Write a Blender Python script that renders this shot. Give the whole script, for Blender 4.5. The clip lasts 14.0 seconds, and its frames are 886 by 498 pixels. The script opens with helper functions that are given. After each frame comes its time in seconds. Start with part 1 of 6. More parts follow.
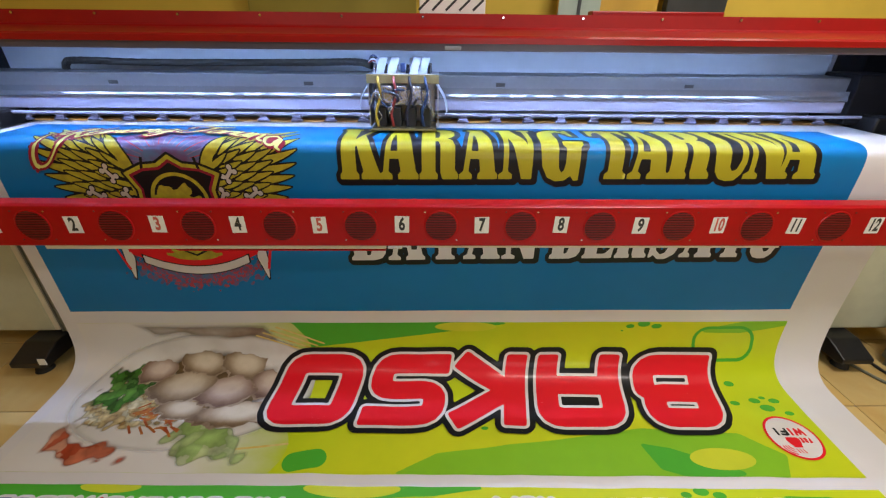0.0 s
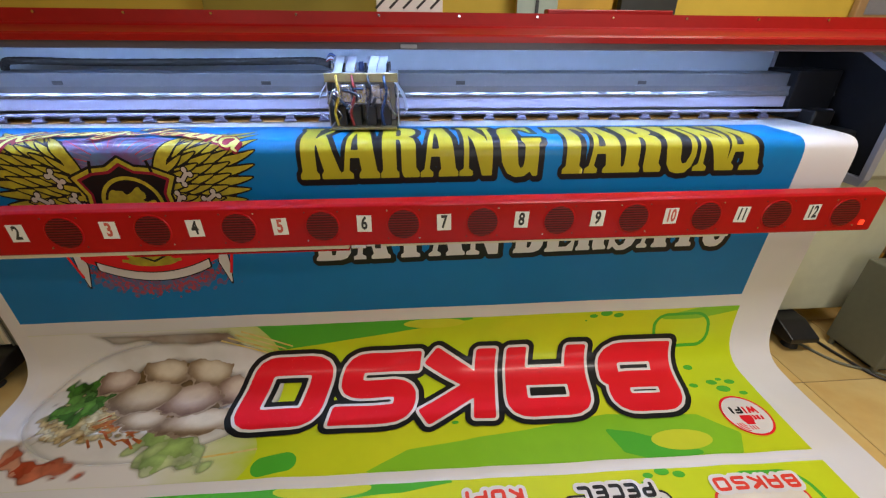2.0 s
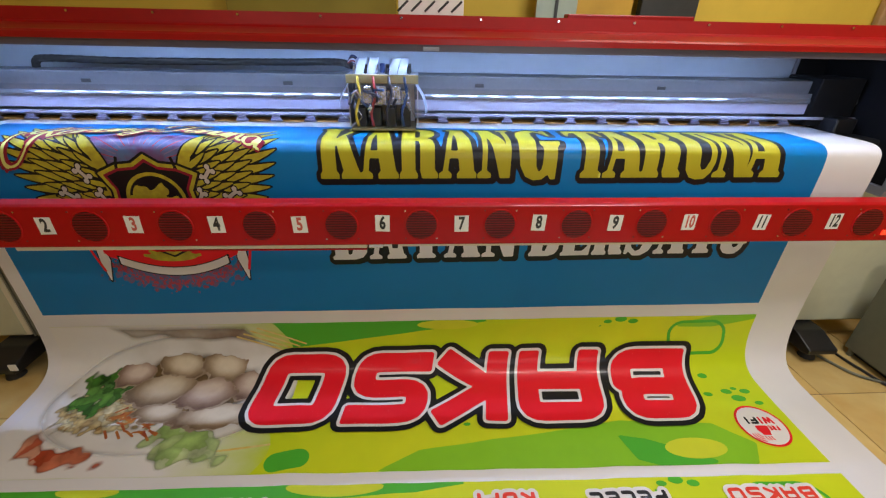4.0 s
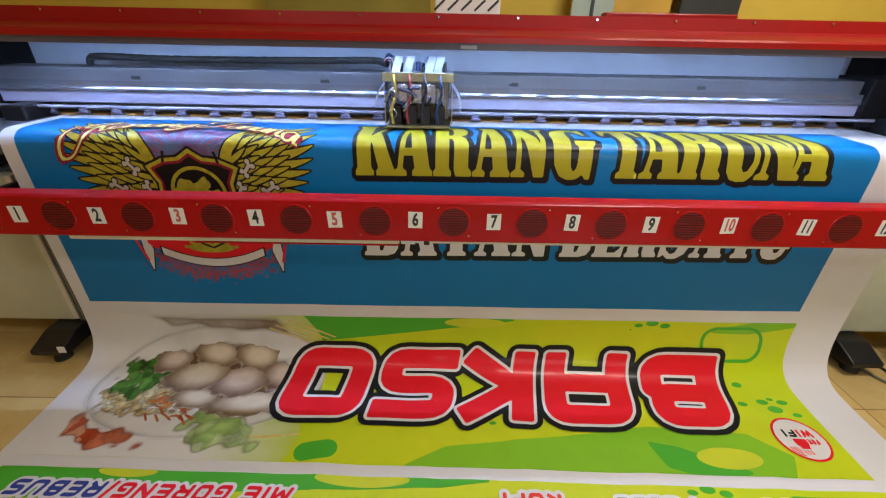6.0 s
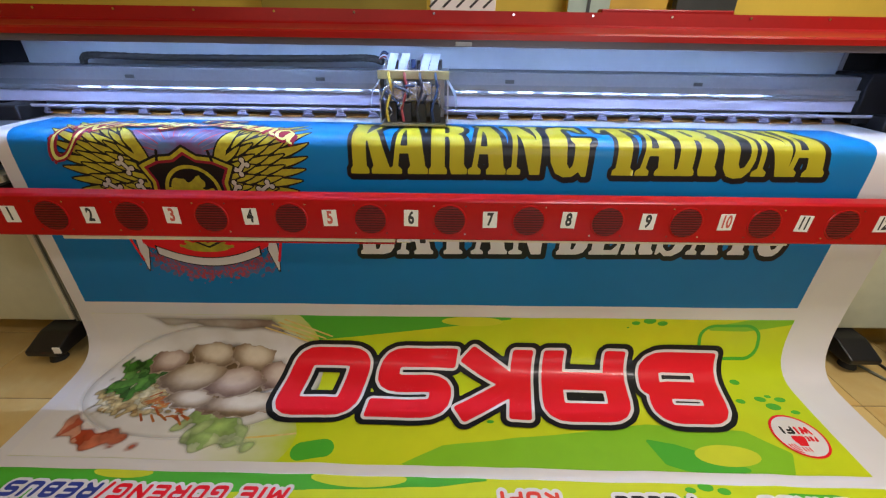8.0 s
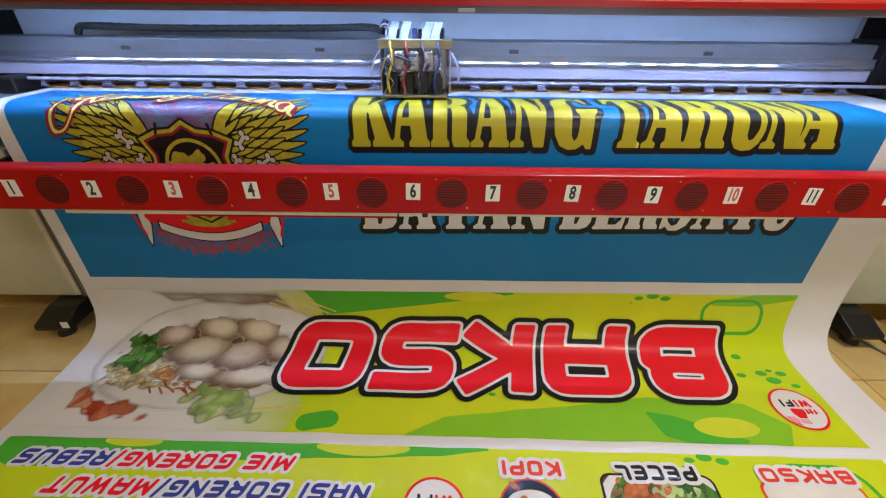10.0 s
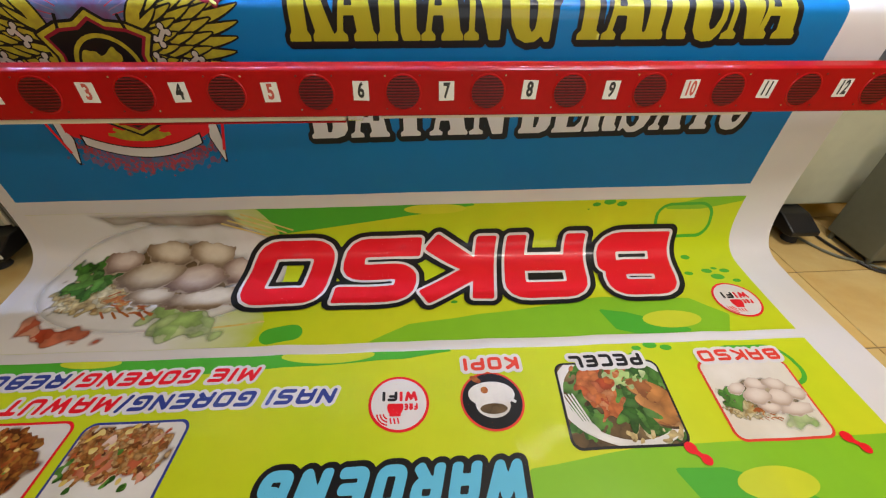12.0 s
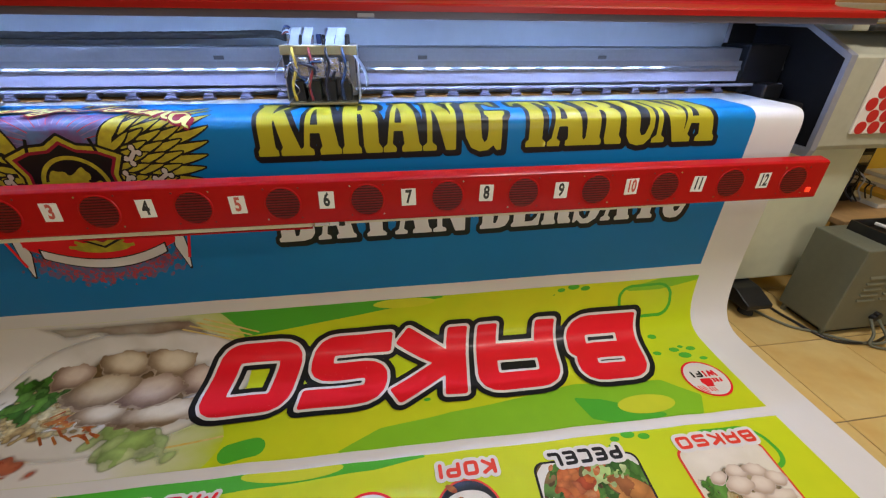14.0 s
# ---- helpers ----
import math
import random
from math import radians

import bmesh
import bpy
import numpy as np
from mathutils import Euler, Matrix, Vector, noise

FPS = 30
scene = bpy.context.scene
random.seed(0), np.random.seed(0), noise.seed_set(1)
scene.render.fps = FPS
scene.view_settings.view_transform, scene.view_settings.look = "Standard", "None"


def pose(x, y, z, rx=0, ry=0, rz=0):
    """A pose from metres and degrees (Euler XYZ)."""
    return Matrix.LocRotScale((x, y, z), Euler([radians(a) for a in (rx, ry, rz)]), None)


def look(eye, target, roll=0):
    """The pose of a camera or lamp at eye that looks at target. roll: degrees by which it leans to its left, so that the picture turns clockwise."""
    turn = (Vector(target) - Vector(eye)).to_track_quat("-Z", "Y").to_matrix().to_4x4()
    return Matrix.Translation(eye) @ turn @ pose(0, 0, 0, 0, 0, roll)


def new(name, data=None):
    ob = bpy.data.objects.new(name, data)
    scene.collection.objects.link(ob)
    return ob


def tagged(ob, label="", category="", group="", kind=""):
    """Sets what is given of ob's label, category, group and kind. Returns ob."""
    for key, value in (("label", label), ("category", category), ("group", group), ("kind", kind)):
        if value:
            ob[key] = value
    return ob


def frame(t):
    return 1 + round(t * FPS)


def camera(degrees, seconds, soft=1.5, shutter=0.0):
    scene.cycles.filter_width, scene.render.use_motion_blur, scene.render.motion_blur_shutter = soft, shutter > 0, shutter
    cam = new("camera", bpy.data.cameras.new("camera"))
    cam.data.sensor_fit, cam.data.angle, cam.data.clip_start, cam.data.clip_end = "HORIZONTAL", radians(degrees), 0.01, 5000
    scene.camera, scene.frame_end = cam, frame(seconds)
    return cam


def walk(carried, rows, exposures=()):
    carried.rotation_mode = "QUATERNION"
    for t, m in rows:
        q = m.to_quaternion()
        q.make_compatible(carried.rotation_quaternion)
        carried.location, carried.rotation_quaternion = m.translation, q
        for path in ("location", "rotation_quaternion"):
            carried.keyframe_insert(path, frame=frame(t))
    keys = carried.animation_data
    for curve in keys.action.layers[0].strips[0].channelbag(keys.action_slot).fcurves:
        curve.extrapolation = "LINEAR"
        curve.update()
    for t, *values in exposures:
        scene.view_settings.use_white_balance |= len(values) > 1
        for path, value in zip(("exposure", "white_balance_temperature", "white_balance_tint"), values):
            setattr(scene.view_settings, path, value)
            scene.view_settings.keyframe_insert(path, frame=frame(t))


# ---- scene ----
cam = camera(94.6, 14.0, 1.2)
PATH = [
    (0, (0.112, -1.218, 1.333), (0.15, 0.549, 0.396), 0.6),
    (0.5, (0.113, -1.223, 1.33), (0.158, 0.543, 0.391), 0.5),
    (1, (0.106, -1.221, 1.33), (0.176, 0.537, 0.378), 0.6),
    (1.5, (0.122, -1.222, 1.338), (0.231, 0.529, 0.378), 0.6),
    (2, (0.158, -1.23, 1.338), (0.306, 0.526, 0.391), 0.5),
    (2.5, (0.159, -1.233, 1.334), (0.333, 0.527, 0.398), 0.4),
    (3, (0.153, -1.236, 1.33), (0.319, 0.528, 0.402), 0.5),
    (3.5, (0.14, -1.236, 1.335), (0.283, 0.527, 0.402), 0.9),
    (6, (0.09, -1.246, 1.329), (0.1, 0.522, 0.395), 1.1),
    (6.5, (0.089, -1.245, 1.328), (0.103, 0.522, 0.391), 0.9),
    (7, (0.096, -1.242, 1.326), (0.113, 0.525, 0.39), 0.9),
    (9.5, (0.103, -1.243, 1.314), (0.105, 0.521, 0.37), 0.7),
    (10, (0.104, -1.247, 1.3), (0.103, 0.473, 0.28), 0.6),
    (10.5, (0.095, -1.259, 1.256), (0.091, 0.387, 0.12), 0.6),
    (11, (0.1, -1.274, 1.232), (0.104, 0.3, -0.001), 0.3),
    (11.5, (0.116, -1.283, 1.209), (0.17, 0.25, -0.074), 0.5),
    (12, (0.153, -1.278, 1.205), (0.287, 0.256, -0.071), 1.3),
    (12.5, (0.18, -1.263, 1.232), (0.395, 0.324, 0.034), 1.9),
    (13, (0.193, -1.255, 1.274), (0.451, 0.409, 0.195), 1.5),
    (13.5, (0.186, -1.251, 1.284), (0.455, 0.458, 0.28), 1.0),
    (14, (0.187, -1.252, 1.284), (0.453, 0.471, 0.304), 0.7),
]
EXPOSURES = [(0, -0.05), (3, -0.12), (7, -0.05), (9.5, -0.02), (11, 0.06), (12, 0.06), (13, -0.08), (14, -0.15)]
walk(cam, [(t, look(eye, target, roll)) for t, eye, target, roll in PATH], EXPOSURES)

# ---- world and lights ----
world = bpy.data.worlds.new("world")
scene.world = world
world.use_nodes = True
world.node_tree.nodes["Background"].inputs[0].default_value = (0.9, 0.8, 0.6, 1)
world.node_tree.nodes["Background"].inputs[1].default_value = 0.01


def area_lamp(name, m, sx, sy, watts, colour):
    data = bpy.data.lights.new(name, "AREA")
    data.shape, data.size, data.size_y, data.energy, data.color = "RECTANGLE", sx, sy, watts, colour
    ob = new(name, data)
    ob.matrix_world = m
    return ob


# unseen overhead fill added over the working side, beside the machine's own light strip
OVERHEAD_COLOUR = (1.0, 0.945, 0.90)
area_lamp("overhead_fill", pose(1.5, -0.65, 2.84), 1.2, 0.35, 49, OVERHEAD_COLOUR)
area_lamp("overhead_fill", pose(-0.9, -1.9, 2.84), 1.2, 0.35, 15, OVERHEAD_COLOUR)
area_lamp("overhead_fill", pose(1.7, 0.55, 2.84), 1.2, 0.12, 6, OVERHEAD_COLOUR)
# cool fill lamp added behind the camera; no shop front is known
area_lamp("front_fill", pose(1.2, -3.12, 1.55, 90, 0, 0), 1.7, 1.15, 22, (0.90, 0.95, 1.0))

# ---- materials ----


def material(name, colour, rough=0.5, metal=0.0, grain=0.0, scale=20.0, bump=0.0, bump_scale=60.0, second=None, mix_scale=3.0, coat=0.0, spec=0.5, random_amount=0.0):
    """Principled with a coarse and a fine noise over the colour, and a fine relief."""
    m = bpy.data.materials.new(name)
    m.use_nodes = True
    nt = m.node_tree
    p = nt.nodes["Principled BSDF"]
    p.inputs["Roughness"].default_value, p.inputs["Metallic"].default_value = rough, metal
    p.inputs["Coat Weight"].default_value, p.inputs["Coat Roughness"].default_value = coat, 0.08
    p.inputs["Specular IOR Level"].default_value = spec
    link = nt.links.new
    pos = nt.nodes.new("ShaderNodeTexCoord").outputs["Object"]
    c = (*colour, 1)
    out = None
    if grain or second:
        n1 = nt.nodes.new("ShaderNodeTexNoise")
        n1.inputs["Scale"].default_value, n1.inputs["Detail"].default_value = mix_scale, 5
        link(pos, n1.inputs["Vector"])
        mx = nt.nodes.new("ShaderNodeMix")
        mx.data_type = "RGBA"
        ramp = nt.nodes.new("ShaderNodeMapRange")
        ramp.inputs[1].default_value, ramp.inputs[2].default_value = 0.35, 0.65
        link(n1.outputs[0], ramp.inputs[0])
        link(ramp.outputs[0], mx.inputs[0])
        b = second or tuple(x * (1 - grain) for x in colour)
        mx.inputs[6].default_value, mx.inputs[7].default_value = c, (*b, 1)
        n2 = nt.nodes.new("ShaderNodeTexNoise")
        n2.inputs["Scale"].default_value, n2.inputs["Detail"].default_value = scale, 4
        link(pos, n2.inputs["Vector"])
        hs = nt.nodes.new("ShaderNodeHueSaturation")
        rg = nt.nodes.new("ShaderNodeMapRange")
        rg.inputs[3].default_value, rg.inputs[4].default_value = 1 - grain, 1 + grain
        link(n2.outputs[0], rg.inputs[0])
        val = rg.outputs[0]
        if random_amount:
            info = nt.nodes.new("ShaderNodeObjectInfo")
            rr = nt.nodes.new("ShaderNodeMapRange")
            rr.inputs[3].default_value, rr.inputs[4].default_value = 1 - random_amount, 1 + random_amount
            link(info.outputs["Random"], rr.inputs[0])
            mul = nt.nodes.new("ShaderNodeMath")
            mul.operation = "MULTIPLY"
            link(val, mul.inputs[0])
            link(rr.outputs[0], mul.inputs[1])
            val = mul.outputs[0]
        link(val, hs.inputs["Value"])
        link(mx.outputs[2], hs.inputs["Color"])
        link(hs.outputs[0], p.inputs["Base Color"])
        rr = nt.nodes.new("ShaderNodeMapRange")
        rr.inputs[3].default_value, rr.inputs[4].default_value = max(0.02, rough - 0.1), min(1, rough + 0.12)
        link(n1.outputs[0], rr.inputs[0])
        link(rr.outputs[0], p.inputs["Roughness"])
    else:
        p.inputs["Base Color"].default_value = c
    if bump:
        n3 = nt.nodes.new("ShaderNodeTexNoise")
        n3.inputs["Scale"].default_value, n3.inputs["Detail"].default_value = bump_scale, 6
        link(pos, n3.inputs["Vector"])
        bp = nt.nodes.new("ShaderNodeBump")
        bp.inputs["Strength"].default_value, bp.inputs["Distance"].default_value = bump, 0.004
        link(n3.outputs[0], bp.inputs["Height"])
        link(bp.outputs[0], p.inputs["Normal"])
    return m


def glowing(name, colour, strength):
    m = bpy.data.materials.new(name)
    m.use_nodes = True
    p = m.node_tree.nodes["Principled BSDF"]
    p.inputs["Base Color"].default_value = (*colour, 1)
    p.inputs["Emission Color"].default_value = (*colour, 1)
    p.inputs["Emission Strength"].default_value = strength
    return m


RED_PAINT = material("red_paint", (0.40, 0.003, 0.006), 0.42, 0, 0.12, 40, 0.0, 200, coat=0.35, spec=0.12)
HOOD_RED = material("hood_red_paint", (0.30, 0.006, 0.006), 0.4, 0, 0.12, 40, 0.05, 200, coat=0.1, spec=0.25)
DARK_RED = material("fan_red_plastic", (0.13, 0.008, 0.008), 0.45, 0, 0.2, 60)
BEIGE_PAINT = material("beige_machine_paint", (0.38, 0.375, 0.29), 0.5, 0, 0.1, 30, 0.1, 300)
TRIM_GREY = material("grey_trim", (0.25, 0.26, 0.31), 0.45, 0.1, 0.1, 40)
GREY_BOX = material("grey_green_steel_paint", (0.135, 0.14, 0.10), 0.5, 0, 0.1, 30, 0.1, 300)
ALUMINIUM = material("brushed_aluminium", (0.55, 0.56, 0.60), 0.35, 0.85, 0.12, 90, 0.05, 150)
DARK_ALU = material("dark_anodised_rail", (0.11, 0.115, 0.13), 0.45, 0.2, 0.15, 70)
STEEL = material("polished_steel", (0.65, 0.65, 0.68), 0.2, 1.0, 0.08, 80)
WHITE_PANEL = material("white_back_panel", (0.40, 0.46, 0.54), 0.5, 0, 0.06, 20)
BLACK = material("black_plastic", (0.012, 0.012, 0.013), 0.4, 0, 0.3, 50, 0.1, 200)
BLACK_INSIDE = material("black_inner_panel", (0.005, 0.005, 0.006), 0.7, 0, 0.3, 30, spec=0.2)
ORANGE = material("orange_platen_tape", (0.55, 0.26, 0.05), 0.5, 0, 0.15, 40)
CREAM = material("cream_plastic_strip", (0.72, 0.66, 0.52), 0.45, 0, 0.1, 30)
VINYL = material("white_vinyl", (0.68, 0.67, 0.69), 0.38, 0, 0.04, 12, 0.03, 90, coat=0.14)
WALL_YELLOW = material("yellow_wall_paint", (0.72, 0.50, 0.06), 0.7, 0, 0.08, 8, 0.15, 60)
CEILING_PAINT = material("ceiling_paint", (0.75, 0.74, 0.70), 0.8, 0, 0.05, 6, 0.1, 50)
TILE = material("cream_floor_tile", (0.60, 0.45, 0.19), 0.18, 0, 0.1, 14, 0.02, 30, second=(0.55, 0.36, 0.12), mix_scale=4, random_amount=0.06)
GROUT = material("dark_grout", (0.13, 0.10, 0.07), 0.9, 0, 0.2, 60)
RUBBER = material("black_rubber", (0.015, 0.015, 0.015), 0.7, 0, 0.2, 60)
PAPER = material("white_paper_label", (0.75, 0.74, 0.70), 0.6, 0, 0.06, 60)
LED_GLOW = glowing("led_glow", (0.44, 0.61, 1.0), 262)
# glow of the added ceiling tubes
ADDED_TUBE_GLOW = glowing("added_tube_glow", (1.0, 0.9, 0.7), 6)


def ink(name, colour, grain=0.05, rough=0.36, second=None, mix_scale=3.0):
    return material(name, colour, rough + 0.04, 0, grain, 14, 0.025, 90, second=second, mix_scale=mix_scale, coat=0.14, spec=0.22)


BLUE_INK = ink("blue_ink", (0.002, 0.17, 0.45))
GREEN_INK = ink("lime_ink", (0.47, 0.60, 0.012), 0.05, 0.36, (0.56, 0.62, 0.016), 1.6)
LEAF_INK = ink("green_ink", (0.07, 0.40, 0.03))
MID_GREEN_INK = ink("mid_green_ink", (0.22, 0.50, 0.02))
YELLOW_LIME_INK = ink("yellow_lime_ink", (0.56, 0.61, 0.03), 0.05, 0.36, (0.50, 0.58, 0.03), 4)
BLACK_INK = ink("black_ink", (0.008, 0.008, 0.010))
RED_INK = ink("red_ink", (0.74, 0.008, 0.020))
WHITE_INK = ink("bare_white", (0.68, 0.66, 0.67))
YELLOW_INK = ink("yellow_ink", (0.40, 0.36, 0.02))
NAVY_INK = ink("navy_ink", (0.03, 0.05, 0.26))
SKY_INK = ink("sky_blue_ink", (0.12, 0.50, 0.75))


def food(name, colours, scale):
    """A printed food photograph: irregular crumbs of several colours."""
    m = bpy.data.materials.new(name)
    m.use_nodes = True
    nt = m.node_tree
    p = nt.nodes["Principled BSDF"]
    p.inputs["Roughness"].default_value, p.inputs["Specular IOR Level"].default_value = 0.4, 0.22
    co = nt.nodes.new("ShaderNodeTexCoord")
    warp = nt.nodes.new("ShaderNodeTexNoise")
    warp.inputs["Scale"].default_value, warp.inputs["Detail"].default_value = scale * 0.7, 4
    nt.links.new(co.outputs["Object"], warp.inputs["Vector"])
    add = nt.nodes.new("ShaderNodeVectorMath")
    add.operation = "MULTIPLY_ADD"
    nt.links.new(warp.outputs["Color"], add.inputs[0])
    add.inputs[1].default_value = (2.2 / scale,) * 3
    nt.links.new(co.outputs["Object"], add.inputs[2])
    vor = nt.nodes.new("ShaderNodeTexVoronoi")
    vor.inputs["Scale"].default_value = scale
    nt.links.new(add.outputs[0], vor.inputs["Vector"])
    sep = nt.nodes.new("ShaderNodeSeparateColor")
    nt.links.new(vor.outputs["Color"], sep.inputs[0])
    ramp = nt.nodes.new("ShaderNodeValToRGB")
    el = ramp.color_ramp.elements
    n = len(colours)
    while len(el) < n:
        el.new(0.5)
    for k, c in enumerate(colours):
        el[k].position = k / (n - 1)
        el[k].color = (*c, 1)
    nt.links.new(sep.outputs[0], ramp.inputs[0])
    shade = nt.nodes.new("ShaderNodeMapRange")
    shade.inputs[1].default_value, shade.inputs[2].default_value = 0.0, 0.9
    shade.inputs[3].default_value, shade.inputs[4].default_value = 1.15, 0.45
    nt.links.new(vor.outputs["Distance"], shade.inputs[0])
    hs = nt.nodes.new("ShaderNodeHueSaturation")
    nt.links.new(shade.outputs[0], hs.inputs["Value"])
    nt.links.new(ramp.outputs[0], hs.inputs["Color"])
    nt.links.new(hs.outputs[0], p.inputs["Base Color"])
    return m


def soft_edged(mat):
    """The same print, thinning out towards the edge of its shape."""
    m = mat.copy()
    nt = m.node_tree
    p = nt.nodes["Principled BSDF"]
    at = nt.nodes.new("ShaderNodeAttribute")
    at.attribute_name = "fade"
    clear = nt.nodes.new("ShaderNodeBsdfTransparent")
    mix = nt.nodes.new("ShaderNodeMixShader")
    nt.links.new(at.outputs["Fac"], mix.inputs[0])
    nt.links.new(clear.outputs[0], mix.inputs[1])
    nt.links.new(p.outputs[0], mix.inputs[2])
    nt.links.new(mix.outputs[0], nt.nodes["Material Output"].inputs[0])
    return m


def graded(name, colours):
    """Printed tones from the edge of a shape to its middle, slightly mottled."""
    m = bpy.data.materials.new(name)
    m.use_nodes = True
    nt = m.node_tree
    p = nt.nodes["Principled BSDF"]
    p.inputs["Roughness"].default_value, p.inputs["Specular IOR Level"].default_value = 0.4, 0.22
    at = nt.nodes.new("ShaderNodeAttribute")
    at.attribute_name = "fade"
    nz = nt.nodes.new("ShaderNodeTexNoise")
    nz.inputs["Scale"].default_value, nz.inputs["Detail"].default_value = 35, 5
    nt.links.new(nt.nodes.new("ShaderNodeTexCoord").outputs["Object"], nz.inputs["Vector"])
    mad = nt.nodes.new("ShaderNodeMath")
    mad.operation = "MULTIPLY_ADD"
    nt.links.new(nz.outputs[0], mad.inputs[0])
    mad.inputs[1].default_value = 0.35
    nt.links.new(at.outputs["Fac"], mad.inputs[2])
    sh = nt.nodes.new("ShaderNodeMath")
    sh.operation = "SUBTRACT"
    nt.links.new(mad.outputs[0], sh.inputs[0])
    sh.inputs[1].default_value = 0.17
    ramp = nt.nodes.new("ShaderNodeValToRGB")
    el = ramp.color_ramp.elements
    while len(el) < len(colours):
        el.new(0.5)
    for k, c in enumerate(colours):
        el[k].position = k / (len(colours) - 1)
        el[k].color = (*c, 1)
    nt.links.new(sh.outputs[0], ramp.inputs[0])
    nt.links.new(ramp.outputs[0], p.inputs["Base Color"])
    return m


SOFT = {}


def softened(mat):
    if mat.name not in SOFT:
        SOFT[mat.name] = soft_edged(mat)
    return SOFT[mat.name]

# ---- building blocks ----


def box(bm, x0, x1, y0, y1, z0, z1, bevel=0.0, seg=2):
    r = bmesh.ops.create_cube(bm, size=1)
    bmesh.ops.transform(bm, matrix=Matrix.Translation(((x0 + x1) / 2, (y0 + y1) / 2, (z0 + z1) / 2)) @ Matrix.Diagonal((x1 - x0, y1 - y0, z1 - z0, 1)), verts=r["verts"])
    if bevel:
        edges = list({e for v in r["verts"] for e in v.link_edges})
        bmesh.ops.bevel(bm, geom=edges, offset=bevel, segments=seg, affect="EDGES", profile=0.5)
    return bm


def rod(bm, a, b, r, seg=12, r2=None):
    a, b = Vector(a), Vector(b)
    res = bmesh.ops.create_cone(bm, cap_ends=True, segments=seg, radius1=r, radius2=r if r2 is None else r2, depth=(b - a).length)
    m = Matrix.Translation((a + b) / 2) @ (b - a).to_track_quat("Z", "Y").to_matrix().to_4x4()
    bmesh.ops.transform(bm, matrix=m, verts=res["verts"])
    return bm


def prism(bm, outline, x0, x1):
    """An outline of (y, z) drawn out along x."""
    lo = [bm.verts.new((x0, y, z)) for y, z in outline]
    hi = [bm.verts.new((x1, y, z)) for y, z in outline]
    n = len(outline)
    bm.faces.new(lo)
    bm.faces.new(list(reversed(hi)))
    for i in range(n):
        bm.faces.new((lo[(i + 1) % n], lo[i], hi[i], hi[(i + 1) % n]))
    bmesh.ops.recalc_face_normals(bm, faces=bm.faces)
    return bm


def tube(bm, points, r, seg=8):
    """A round cable along points."""
    rings = []
    for i, p in enumerate(points):
        p = Vector(p)
        d = (Vector(points[min(i + 1, len(points) - 1)]) - Vector(points[max(i - 1, 0)])).normalized()
        q = d.to_track_quat("Z", "Y")
        rings.append([bm.verts.new(p + q @ Vector((r * math.cos(k * 2 * math.pi / seg), r * math.sin(k * 2 * math.pi / seg), 0))) for k in range(seg)])
    for a, b in zip(rings, rings[1:]):
        for k in range(seg):
            f = bm.faces.new((a[k], a[(k + 1) % seg], b[(k + 1) % seg], b[k]))
            f.smooth = True
    bm.faces.new(list(reversed(rings[0])))
    bm.faces.new(rings[-1])
    return bm


def glide(points, n=8):
    """Catmull-Rom through a few points."""
    p = [Vector(q) for q in points]
    p = [p[0] * 2 - p[1]] + p + [p[-1] * 2 - p[-2]]
    out = []
    for i in range(1, len(p) - 2):
        for k in range(n):
            t = k / n
            a, b, c, d = p[i - 1:i + 3]
            out.append(0.5 * ((2 * b) + (c - a) * t + (2 * a - 5 * b + 4 * c - d) * t * t + (3 * b - a - 3 * c + d) * t ** 3))
    out.append(p[-2])
    return out


def part(name, bm, mat, parent=None, label=""):
    me = bpy.data.meshes.new(name)
    bm.to_mesh(me)
    bm.free()
    me.materials.append(mat)
    ob = new(name, me)
    if parent:
        ob.parent = parent
    if label:
        tagged(ob, label)
    return ob


def thing(name, label, category, group="", at=(0, 0, 0)):
    ob = new(name)
    ob.location = at
    ob.empty_display_size = 0.1
    return tagged(ob, label, category, group)


def B():
    return bmesh.new()


# ---- room ----
X0, X1, Y0, Y1, H = -3.4, 4.2, -3.2, 1.15, 2.9
tagged(part("wall_north", box(B(), X0, X1, Y1, Y1 + 0.12, 0, H), WALL_YELLOW), "yellow painted plaster wall behind the printer", "wall", kind="structure")
# unseen wall, its opening made up to suit the front fill lamp
bm = B()
box(bm, X0, -1.1, Y0 - 0.12, Y0, 0, H)
box(bm, 2.1, X1, Y0 - 0.12, Y0, 0, H)
box(bm, -1.1, 2.1, Y0 - 0.12, Y0, 2.55, H)
box(bm, -1.1, 2.1, Y0 - 0.12, Y0, 0, 0.95)
tagged(part("wall_south", bm, WALL_YELLOW), "yellow painted plaster wall of the print shop", "wall", kind="structure")
tagged(part("wall_west", box(B(), X0 - 0.12, X0, Y0, Y1, 0, H), WALL_YELLOW), "yellow painted side wall of the print shop", "wall", kind="structure")
tagged(part("wall_east", box(B(), X1, X1 + 0.12, Y0, Y1, 0, H), WALL_YELLOW), "yellow painted far side wall of the shop", "wall", kind="structure")
tagged(part("ceiling", box(B(), X0, X1, Y0, Y1, H, H + 0.1), CEILING_PAINT), "plain white painted ceiling", "ceiling", kind="structure")
floor = tagged(part("floor", box(B(), X0, X1, Y0, Y1, -0.1, -0.004), GROUT), "cream ceramic tile floor with dark joints", "floor", kind="structure")

# ---- the printer ----
printer = thing("large_format_printer", "wide beige vinyl printer with red hood and lit open front", "printer", at=(0.15, 0.4, 0))
printer_inv = Matrix.Translation((-0.15, -0.4, 0))


